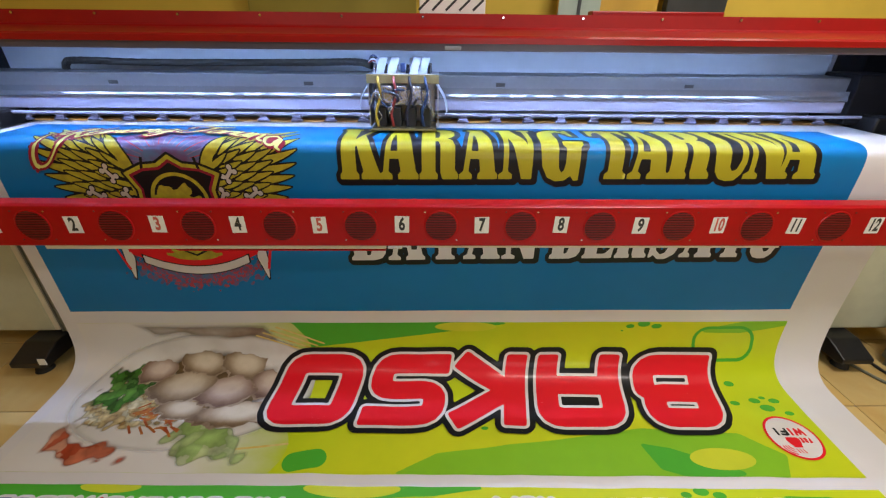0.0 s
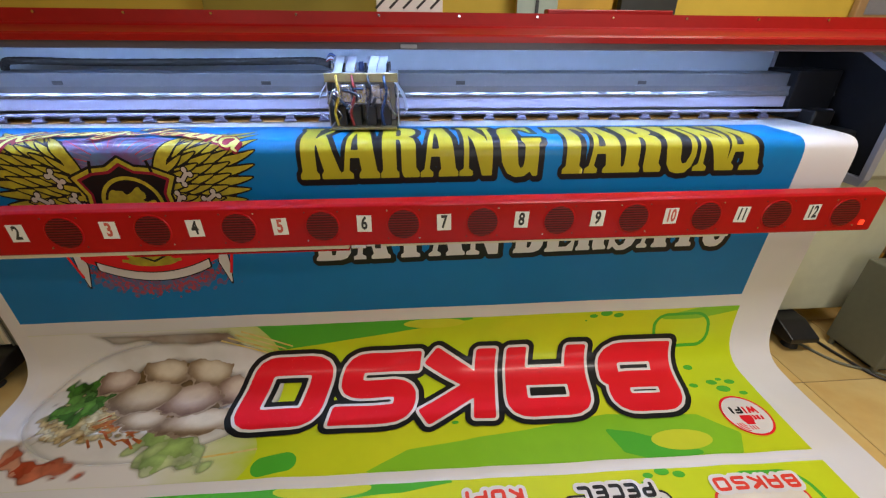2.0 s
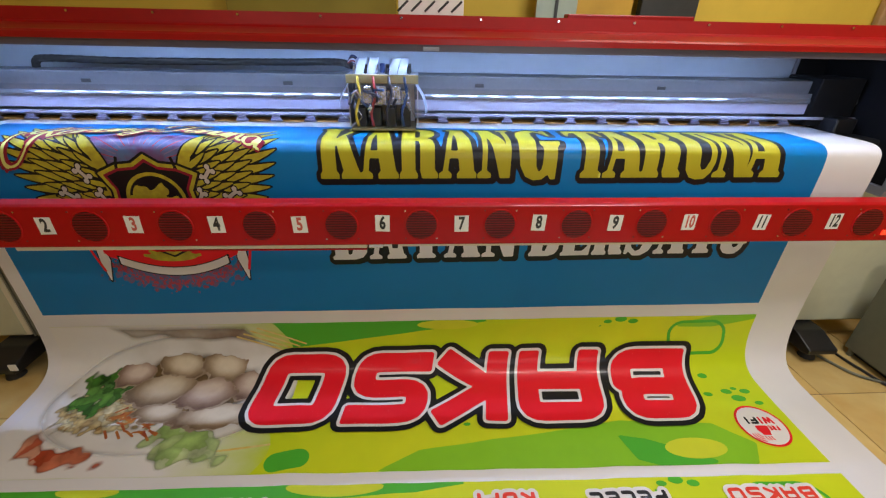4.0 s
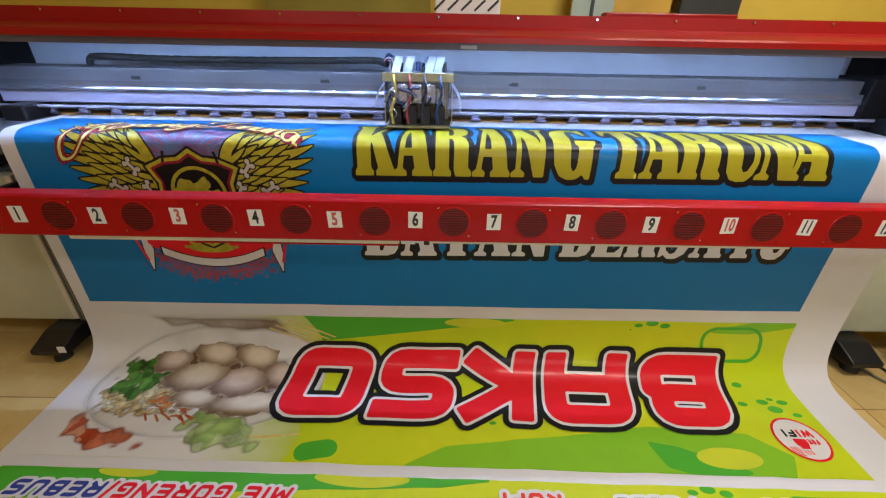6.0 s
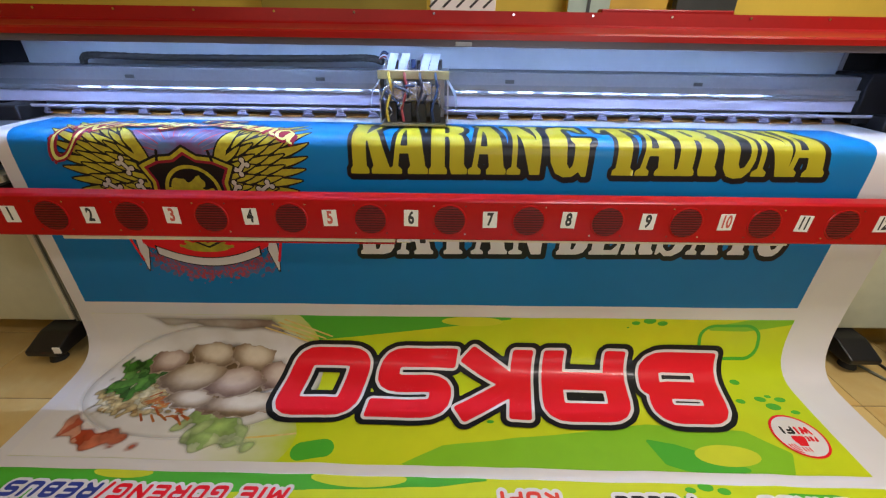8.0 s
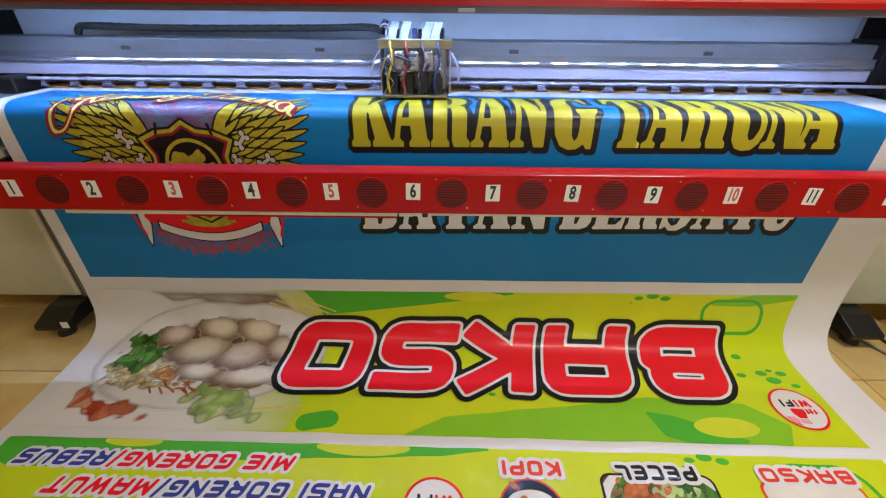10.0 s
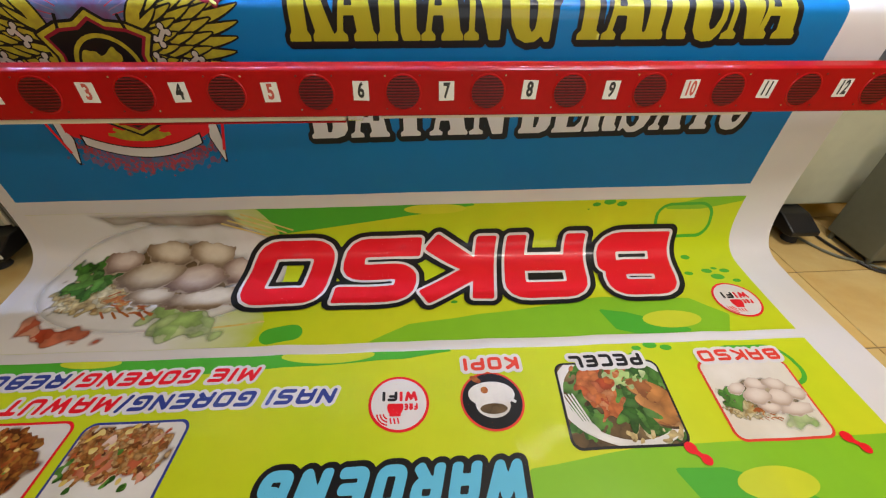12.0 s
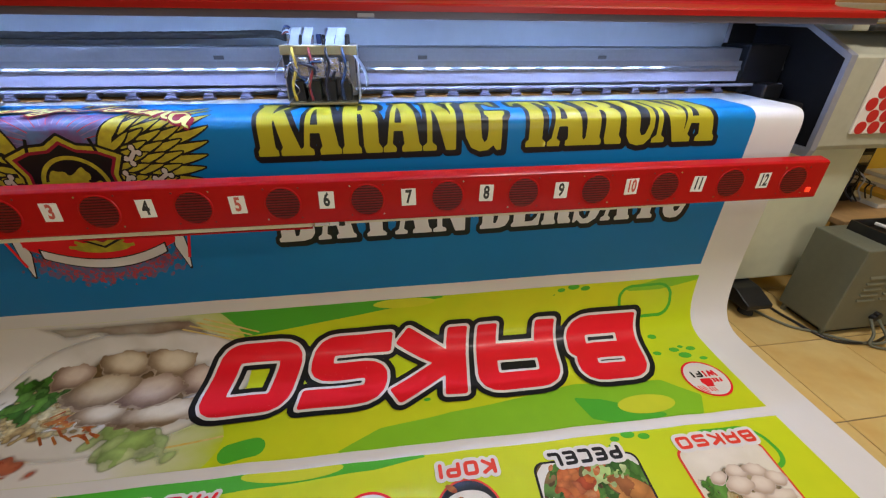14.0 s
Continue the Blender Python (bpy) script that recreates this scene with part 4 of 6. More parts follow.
SAMBAL = food("photo_sambal", [(0.45, 0.08, 0.02), (0.62, 0.20, 0.06), (0.54, 0.13, 0.03), (0.66, 0.32, 0.14), (0.40, 0.06, 0.02)], 34)
region("photo_sambal", lambda U, S: np.maximum(np.minimum(ell(U, S, 0.73, 2.0, 0.055, 0.10, -0.25), ell(U, S, 0.79, 1.955, 0.06, 0.03, -0.5)) + wobble(U, S, 0.014, 60), inner2(U, S)), *lim2, 0.004, 0.0038, SAMBAL, banner)
scatter(inner2, (0.79, 0.90, 1.91, 1.99), 22, 0.01, 0.03, LETTUCE, 0.0042, 14, "photo_sprout", 0.2)
for t in (0.5, 0.9, 1.4, 1.9, 2.5):
    region("photo_leaf", lambda U, S: np.maximum(ell(U, S, 0.82 + 0.035 * math.cos(t), 2.06 + 0.04 * math.sin(t), 0.055, 0.014, t), inner2(U, S)), *lim2, 0.004, 0.0046, PARSLEY, banner)
for n in range(4):
    region("photo_fork", lambda U, S: np.maximum(bar_sd(U, S, 0.605 + 0.012 * n, 2.01, 0.645 + 0.008 * n, 2.11, 0.0028), inner2(U, S)), *lim2, 0.003, 0.0046, CHINA, banner)
region("photo_fork", lambda U, S: np.maximum(ell(U, S, 0.665, 2.13, 0.03, 0.018, 0.9), inner2(U, S)), *lim2, 0.003, 0.0046, CHINA, banner)
scatter(inner2, (0.78, 0.94, 2.14, 2.175), 14, 0.008, 0.02, NOODLE, 0.0042, 16, "photo_cracker")
inner3, lim3 = framed(-0.852, -0.545, 2.04, 2.295, NAVY_INK, CHINA, 0.035, -0.1)
region("photo_mound", lambda U, S: np.maximum(ell(U, S, -0.705, 2.13, 0.155, 0.088) + wobble(U, S, 0.014, 50), inner3(U, S)), *lim3, 0.004, 0.0028, RICE, banner, "", 0.015)
scatter(inner3, (-0.82, -0.60, 2.07, 2.19), 120, 0.012, 0.036, RICE, 0.0030, 21, "photo_fried_rice")
scatter(inner3, (-0.88, -0.60, 2.05, 2.22), 26, 0.005, 0.012, EGG, 0.0036, 22, "photo_egg")
scatter(inner3, (-0.80, -0.60, 2.08, 2.22), 14, 0.008, 0.02, TOMATO, 0.0042, 23, "photo_tomato")
scatter(inner3, (-0.86, -0.62, 2.12, 2.24), 8, 0.006, 0.016, PARSLEY, 0.0046, 24, "photo_leaves")
inner4, lim4 = framed(-1.30, -0.880, 2.03, 2.272, RED_INK, CHINA, 0.035, -0.1)
region("photo_mound", lambda U, S: np.maximum(ell(U, S, -1.08, 2.158, 0.17, 0.115) + wobble(U, S, 0.012, 50), inner4(U, S)), *lim4, 0.004, 0.0028, FRIED, banner, "", 0.015)
scatter(inner4, (-1.24, -0.96, 2.08, 2.26), 130, 0.02, 0.045, FRIED, 0.0030, 31, "photo_fried_noodle", 0.7)
scatter(inner4, (-1.24, -0.98, 2.06, 2.29), 70, 0.008, 0.022, CHILLI, 0.0034, 34, "photo_noodle_strand", 0.3)
scatter(inner4, (-1.22, -0.98, 2.07, 2.28), 12, 0.006, 0.014, EGG, 0.0038, 32, "photo_egg")
scatter(inner4, (-1.22, -0.98, 2.06, 2.2), 10, 0.006, 0.016, PARSLEY, 0.0042, 33, "photo_leaves")
# marks under the picture corners
region("red_dots", lambda U, S: np.minimum.reduce([ell(U, S, 0.935, 2.197, .018, .018), bar_sd(U, S, 0.935, 2.197, 0.965, 2.232, 0.008), ell(U, S, 0.965, 2.232, .016, .016)]), 0.88, 1.03, 2.15, 2.28, 0.004, 0.0048, RED_INK, banner)
region("red_dots", lambda U, S: np.minimum.reduce([ell(U, S, 1.425, 2.187, .018, .018), bar_sd(U, S, 1.425, 2.187, 1.455, 2.222, 0.008), ell(U, S, 1.455, 2.222, .016, .016)]), 1.38, 1.52, 2.15, 2.28, 0.004, 0.0048, RED_INK, banner)
# captions lie over their pictures
small_word([("KOPI", ORANGE_RED_INK)], 0.492, 0.302, 1.862, 0.05, 0.0, 0.012, None, WHITE_INK, 0.0052)
small_word([("PECEL", BLACK_INK)], 0.925, 0.672, 1.866, 0.05, 0.0, 0.012, None, WHITE_INK, 0.0052)
small_word([("BAKSO", ORANGE_RED_INK)], 1.428, 1.136, 1.864, 0.046, 0.0, 0.012, None, WHITE_INK, 0.0052)
wa = set_word("WAROENG", 0.452, -0.275, 2.203, 0.115, 0.0155, 0.25)
region("lettering_outline", grown(union([g for _, g in wa]), 0.017), -0.38, 0.52, 2.16, 2.36, 0.004, 0.0026, BLACK_INK, banner)
for c, g in wa:
    region("letter", g, -0.38, 0.52, 2.18, 2.34, 0.0035, 0.0032, SKY_INK, banner, "sky blue printed letter " + c)


# --- round badges
def wifi_badge(u, s, r):
    lim = (u - r - 0.02, u + r + 0.02, s - r - 0.02, s + r + 0.02)
    region("badge_ring", lambda U, S: np.hypot(U - u, S - s) - r, *lim, 0.003, 0.0026, RED_INK, banner)
    region("badge", lambda U, S: np.hypot(U - u, S - s) - r * 0.91, *lim, 0.003, 0.0031, WHITE_INK, banner, "white round badge")
    wf = set_word("WIFI", u + r * 0.62, u - r * 0.55, s - r * 0.42, r * 0.36, r * 0.05, 0.0)
    region("lettering", union([g for _, g in wf[:2]]), *lim, 0.0025, 0.0036, RED_INK, banner, "printed word WiFi")
    region("lettering", union([g for _, g in wf[2:]]), *lim, 0.0025, 0.0036, BLACK_INK, banner)
    fr = set_word("FREE", u + r * 0.62, u + r * 0.02, s + r * 0.02, r * 0.24, r * 0.032, 0.0)
    region("lettering", union([g for _, g in fr]), *lim, 0.0025, 0.0036, RED_INK, banner, "printed word FREE")
    cup = lambda U, S: np.minimum.reduce([np.maximum(ell(U, S, u - r * 0.12, s + r * 0.16, r * 0.26, r * 0.30), -(S - s) + r * 0.02), bar_sd(U, S, u - r * 0.3, s + r * 0.42, u + r * 0.06, s + r * 0.42, r * 0.05)] + [bar_sd(U, S, u - r * (0.28 - 0.12 * n), s + r * 0.52, u - r * (0.24 - 0.12 * n), s + r * 0.72, r * 0.025) for n in range(3)] + [np.maximum(np.abs(np.hypot(U - u + r * 0.3, S - s - r * 0.36) - r * (0.2 + 0.1 * n)) - r * 0.025, np.maximum(U - u + r * 0.36, s + r * 0.38 - S)) for n in range(3)])
    region("cup_mark", cup, *lim, 0.0025, 0.0036, RED_INK, banner)


wifi_badge(0.085, 2.018, 0.095)
wifi_badge(1.450, 1.622, 0.094)
COFFEE_WHITE = ink("photo_cup", (0.72, 0.70, 0.68), 0.06, 0.3, (0.55, 0.53, 0.5), 12)
kl = (0.26, 0.50, 1.90, 2.14)
region("badge_ring", lambda U, S: np.hypot(U - 0.381, (S - 2.02)) - 0.102, *kl, 0.003, 0.0026, ORANGE_RED_INK, banner)
region("badge", lambda U, S: np.hypot(U - 0.381, (S - 2.02)) - 0.095, *kl, 0.003, 0.0031, BLACK_INK, banner, "dark round badge with a cup")
region("photo_saucer", lambda U, S: np.minimum(ell(U, S, 0.381, 2.0, 0.075, 0.045), bar_sd(U, S, 0.39, 1.985, 0.455, 2.03, 0.005)), *kl, 0.003, 0.0037, COFFEE_WHITE, banner)
region("photo_cup", lambda U, S: ell(U, S, 0.381, 2.035, 0.055, 0.045), *kl, 0.003, 0.0042, COFFEE_WHITE, banner)
region("photo_coffee", lambda U, S: ell(U, S, 0.381, 2.05, 0.043, 0.018), *kl, 0.003, 0.0047, SOUP_DARK, banner)
region("photo_biscuit", lambda U, S: np.minimum(ell(U, S, 0.36, 1.985, 0.012, 0.012), ell(U, S, 0.335, 1.945, 0.02, 0.01, 0.6)), *kl, 0.003, 0.0047, CHILLI, banner)

# ---- the blue print: fat slab letters, upright for the viewer ----
SERIF_STEM = [(0, 0), (.48, 0), (.48, .06), (.42, .10), (.42, .90), (.48, .94), (.48, 1), (0, 1), (0, .94), (.06, .90), (.06, .10), (0, .06)]
# solid outlines and counters of each letter in a unit cell
FAT = {
    "K": ([SERIF_STEM, [(.42, .48), (.74, .92), (.62, .95), (.62, 1), (.98, 1), (.98, .95), (.87, .92), (.57, .56), (.42, .36)],
           [(.46, .54), (.62, .66), (1.0, .10), (1.05, .06), (1.05, 0), (.54, 0), (.54, .06), (.60, .10), (.42, .5)]], []),
    "A": ([[(.24, 1), (.68, 1), (.95, .10), (1.02, .06), (1.02, 0), (.48, 0), (.48, .06), (.55, .10), (.51, .25), (.27, .25), (.23, .10), (.33, .06), (.33, 0), (-.02, 0), (-.02, .06), (.09, .10), (.34, .92), (.24, .95)]],
          [[(.30, .34), (.49, .34), (.42, .76)]]),
    "R": ([SERIF_STEM, [(.2, 1), (.66, 1), (.84, .96), (.94, .85), (.94, .70), (.86, .60), (.74, .55), (.86, .50), (.93, .40), (.93, .12), (1.02, .06), (1.02, 0), (.6, 0), (.55, .08), (.55, .40), (.51, .47), (.42, .48), (.2, .48)]],
          [[(.42, .91), (.50, .91), (.55, .85), (.55, .64), (.50, .57), (.42, .57)]]),
    "N": ([[(0, 0), (.38, 0), (.38, .06), (.26, .10), (.26, .60), (.64, 0), (.92, 0), (.92, .91), (1.02, .95), (1.02, 1), (.66, 1), (.66, .95), (.78, .91), (.78, .40), (.44, 1), (0, 1), (0, .95), (.12, .90), (.12, .10), (0, .06)]], []),
    "G": ([[(.62, -.02), (.42, -.03), (.22, .02), (.08, .16), (.03, .35), (.03, .68), (.1, .86), (.25, .97), (.45, 1.02), (.62, 1), (.72, .95), (.8, 1), (.88, 1), (.9, .70), (.84, .70), (.78, .82), (.68, .9), (.56, .92), (.47, .86), (.44, .72), (.44, .28), (.47, .14), (.54, .08), (.6, .12), (.62, .2), (.62, .38), (.54, .43), (.54, .49), (1.02, .49), (1.02, .43), (.95, .38), (.95, -.02), (.84, -.02), (.76, .04)]], []),
    "T": ([[(.26, 0), (.80, 0), (.80, .06), (.70, .10), (.70, .91), (.8, .90), (.88, .82), (.92, .7), (1.0, .7), (.98, 1), (.02, 1), (0, .7), (.08, .7), (.13, .82), (.22, .9), (.34, .91), (.34, .10), (.26, .06)]], []),
    "U": ([[(-.02, 1), (-.02, .95), (.06, .91), (.06, .28), (.12, .1), (.26, 0), (.46, -.03), (.68, -.02), (.82, .06), (.89, .2), (.89, .91), (1.0, .95), (1.0, 1), (.62, 1), (.62, .95), (.74, .91), (.74, .24), (.66, .12), (.56, .1), (.48, .16), (.46, .28), (.46, .91), (.54, .95), (.54, 1)]], []),
    "B": ([[(0, 0), (.66, 0), (.86, .04), (.97, .14), (.97, .34), (.9, .46), (.78, .52), (.9, .6), (.94, .72), (.92, .88), (.8, .97), (.62, 1), (0, 1), (0, .94), (.07, .9), (.07, .1), (0, .06)]],
          [[(.44, .9), (.52, .9), (.57, .82), (.57, .64), (.52, .57), (.44, .57)], [(.44, .47), (.53, .47), (.59, .38), (.59, .2), (.53, .1), (.44, .1)]]),
    "E": ([[(0, 0), (.96, 0), (1, .34), (.93, .34), (.86, .18), (.72, .09), (.46, .09), (.46, .47), (.6, .47), (.66, .36), (.72, .36), (.72, .68), (.66, .68), (.6, .56), (.46, .56), (.46, .91), (.7, .91), (.84, .82), (.9, .68), (.96, .68), (.94, 1), (0, 1), (0, .95), (.07, .91), (.07, .09), (0, .05)]], []),
    "S": ([[(.04, 0), (.12, 0), (.2, .05), (.36, -.03), (.62, -.03), (.86, .06), (.97, .22), (.95, .4), (.82, .54), (.5, .68), (.4, .78), (.44, .9), (.58, .94), (.74, .86), (.84, .68), (.9, .68), (.88, 1), (.82, 1), (.74, .95), (.6, 1.02), (.36, 1.02), (.14, .92), (.06, .76), (.1, .58), (.28, .46), (.56, .33), (.62, .2), (.56, .09), (.42, .06), (.26, .14), (.14, .33), (.06, .33)]], [])}


def fat_word(text, u0s, base, height, lift, mat, name):
    fs = []
    for c, (a, b) in zip(text, u0s):
        def f(U, S, c=c, a=a, b=b):
            x, y, w = U - a, base - 0.006 * (U + 0.2) - S, b - a
            scaled = lambda pts: [(p * w, q * height) for p, q in pts]
            solid = np.minimum.reduce([poly_sd(x, y, scaled(pts)) for pts in FAT[c][0]])
            for pts in FAT[c][1]:
                solid = np.maximum(solid, -poly_sd(x, y, scaled(pts)))
            return solid
        fs.append((c, f))
    lim = (u0s[0][0] - 0.06, u0s[-1][1] + 0.06, base - height - 0.06, base + 0.05)
    whole = union([g for _, g in fs])
    shadow = lambda U, S: np.minimum(whole(U, S) - 0.015, whole(U - 0.006, S - 0.007) - 0.015)
    region("lettering_outline", shadow, *lim, 0.0045, lift, BLACK_INK, banner)
    for c, g in fs:
        region("letter", g, *lim, 0.004, lift + 0.0006, mat, banner, name + " " + c)


pairs = [(-0.213, -0.080), (-0.078, 0.052), (0.058, 0.188), (0.196, 0.322), (0.328, 0.452), (0.464, 0.610), (0.655, 0.790), (0.772, 0.905), (0.902, 1.045), (1.050, 1.182), (1.166, 1.296), (1.272, 1.410)]
fat_word("KARANGTARUNA", pairs, 0.472, 0.282, 0.0014, YELLOW_INK, "yellow printed letter")
row = [(-0.205 + 0.142 * k, -0.205 + 0.142 * k + 0.134) for k in range(5)] + [(0.545 + 0.1235 * k, 0.545 + 0.1235 * k + 0.117) for k in range(7)]
fat_word("BATANBERSATU", row, 0.792, 0.222, 0.0014, WHITE_INK, "white printed letter")

# the emblem: wings, shield, script and ribbon as plain shapes
PURPLE = ink("plum_ink", (0.16, 0.06, 0.16), 0.3, 0.36, (0.10, 0.16, 0.32), 18)
MAROON = ink("maroon_ink", (0.24, 0.012, 0.03))
PALE_YELLOW = ink("pale_yellow_ink", (0.66, 0.66, 0.20))
SPRAY = ink("red_spray_ink", (0.20, 0.07, 0.15), 0.3, 0.36, (0.06, 0.14, 0.30), 60)
BONE = ink("bone_ink", (0.55, 0.50, 0.46), 0.1)
PINK_RED = ink("pink_red_ink", (0.40, 0.05, 0.08))
EMBLEM_YELLOW = ink("ochre_yellow_ink", (0.46, 0.40, 0.03), 0.2, 0.36, (0.34, 0.28, 0.03), 40)
RAY_INK = ink("muted_ray_ink", (0.22, 0.16, 0.28))
EC = -0.80
em = (-1.32, -0.28, 0.24, 0.76)
region("emblem_glow", lambda U, S: np.maximum(ell(U, S, EC, 0.50, 0.30, 0.21) + wobble(U, S, 0.012, 50), S - 0.75), *em, 0.006, 0.0012, PURPLE, banner)


def leaf_sd(U, S, base, tip, wide, bend=0.0, grow=0.0):
    """A pointed feather from base to tip, broadest before its middle, slightly bent."""
    dx, dy = tip[0] - base[0], tip[1] - base[1]
    ln = math.hypot(dx, dy)
    dx, dy = dx / ln, dy / ln
    x = ((U - base[0]) * dx + (S - base[1]) * dy) / ln
    y = (S - base[1]) * dx - (U - base[0]) * dy - bend * ln * 4 * x * (1 - x)
    t = np.clip(x, 0, 1)
    half = wide * 2.6 * np.sqrt(t + 0.02) * (1 - t) ** 0.8
    ends = np.maximum(-x, x - 1) * ln
    return np.maximum(np.abs(y) - half - grow, ends - grow)


def between(points, t):
    """A place on a broken line, t from 0 to 1."""
    t *= len(points) - 1
    k = min(int(t), len(points) - 2)
    f = t - k
    return tuple(p * (1 - f) + q * f for p, q in zip(points[k], points[k + 1]))


# rows of feathers: bases along one line, tips along another (outwards from the middle, down the sheet), count, breadth, bend
WING_ROWS = [
    ([(.20, .34), (.19, .46), (.16, .58)], [(.425, .225), (.452, .34), (.435, .44), (.40, .53), (.33, .60)], 10, .0165, .10),
    ([(.18, .34), (.17, .46), (.15, .58)], [(.335, .265), (.365, .36), (.355, .46), (.30, .57)], 9, .0150, .08),
    ([(.165, .35), (.16, .46), (.145, .57)], [(.285, .285), (.31, .37), (.30, .46), (.25, .56)], 9, .0130, .06),
    ([(.15, .37), (.15, .46), (.14, .56)], [(.235, .30), (.26, .39), (.25, .47), (.215, .56)], 8, .0115, .05),
    ([(.14, .41), (.14, .48), (.135, .55)], [(.205, .335), (.215, .42), (.205, .49), (.185, .55)], 6, .0100, .03)]
for side in (-1, 1):
    put = lambda q: (EC + side * q[0], q[1])
    keep = lambda S, f: np.maximum(f, 0.205 - S)
    region("wing_shade", lambda U, S: poly_sd(U, S, [put(q) for q in ((.14, .40), (.21, .33), (.33, .31), (.35, .42), (.31, .53), (.2, .62), (.14, .6))]), *em, 0.005, 0.0013, BLACK_INK, banner)
    for k, (bases, tips, count, wide, bend) in enumerate(WING_ROWS):
        fe = [(put(between(bases, n / (count - 1))), put(between(tips, n / (count - 1))), wide, side * bend * (1 - 1.2 * n / count)) for n in range(count)]
        lift = 0.0016 + 0.0007 * k
        region("wing_outline", lambda U, S: keep(S, np.minimum.reduce([leaf_sd(U, S, *q, 0.0045) for q in fe])), *em, 0.004, lift, BLACK_INK, banner)
        for q in fe:
            region("feather", lambda U, S: keep(S, leaf_sd(U, S, q[0], q[1], q[2] - 0.002, q[3])), min(q[0][0], q[1][0]) - 0.05, max(q[0][0], q[1][0]) + 0.05, min(q[0][1], q[1][1]) - 0.05, max(q[0][1], q[1][1]) + 0.05, 0.003, lift + 0.0004, EMBLEM_YELLOW, banner)
    # the long feather along the inner edge
    for grow, mat, lift in ((0.006, BLACK_INK, 0.0047), (0.0, EMBLEM_YELLOW, 0.0050)):
        region("feather", lambda U, S: leaf_sd(U, S, put((.135, .53)), put((.215, .315)), 0.017, -side * 0.16, grow), *em, 0.003, lift, mat, banner)
    for ca, cs, lean in ((.205, .455, 0.9), (.275, .525, 0.6), (.165, .535, 1.1)):
        ex, ey = 0.021 * math.cos(lean), 0.021 * math.sin(lean)
        knobs = [put((ca + sg * ex + kx, cs - sg * ey + ky)) for sg in (-1, 1) for kx, ky in ((0.008, 0.008), (-0.008, -0.008))]
        for grow, mat, lift in ((0.004, BLACK_INK, 0.0052), (0.0, BONE, 0.0056)):
            region("bone", lambda U, S: np.minimum.reduce([bar_sd(U, S, *put((ca - ex, cs + ey)), *put((ca + ex, cs - ey)), 0.006)] + [ell(U, S, *q, 0.0085, 0.0085) for q in knobs]) - grow, *em, 0.003, lift, mat, banner)
# rays over the plum field
for n in range(17):
    t = math.radians(12 + n * 9.75)
    region("ray", lambda U, S: bar_sd(U, S, EC + 0.09 * math.cos(t), 0.43 - 0.07 * math.sin(t), EC + 0.22 * math.cos(t), 0.43 - 0.16 * math.sin(t), 0.0016), EC - 0.24, EC + 0.24, 0.24, 0.46, 0.003, 0.0015, PINK_RED if n % 2 else RAY_INK, banner)
shield = [(-0.165, 0.452), (-0.10, 0.425), (-0.045, 0.420), (0, 0.392), (0.045, 0.420), (0.10, 0.425), (0.165, 0.452), (0.135, 0.51), (0.145, 0.61), (0.10, 0.71), (0, 0.76), (-0.10, 0.71), (-0.145, 0.61), (-0.135, 0.51)]
sh = lambda U, S: poly_sd(U, S, [(EC + 0.01 + a, b) for a, b in shield])
for grow, mat, lift in ((0.008, BLACK_INK, 0.0060), (0.0, EMBLEM_YELLOW, 0.0063), (-0.012, MAROON, 0.0066)):
    region("shield_edge", lambda U, S: sh(U, S) - grow, *em[:3], 0.82, 0.003, lift, mat, banner)
for n in (-1, 1):
    region("shield_joint", lambda U, S: bar_sd(U, S, EC + 0.01 + n * 0.088, 0.40, EC + 0.01 + n * 0.10, 0.45, 0.005), *em, 0.003, 0.0065, BLACK_INK, banner)
region("shield", lambda U, S: sh(U, S) + 0.021, *em[:3], 0.82, 0.003, 0.0069, BLACK_INK, banner, "dark printed shield")
DC = EC + 0.015
region("shield_disc", lambda U, S: np.abs(ell(U, S, DC, 0.545, 0.095, 0.090)) - 0.006, *em[:3], 0.82, 0.003, 0.0072, EMBLEM_YELLOW, banner)
region("shield_mark", lambda U, S: np.minimum.reduce([ell(U, S, DC - 0.025, 0.535, 0.05, 0.032, 0.5), bar_sd(U, S, DC - 0.085, 0.555, DC + 0.04, 0.505, 0.020), ell(U, S, DC + 0.04, 0.56, 0.04, 0.03, -0.6)]) + wobble(U, S, 0.005, 70), *em[:3], 0.82, 0.003, 0.0072, EMBLEM_YELLOW, banner)


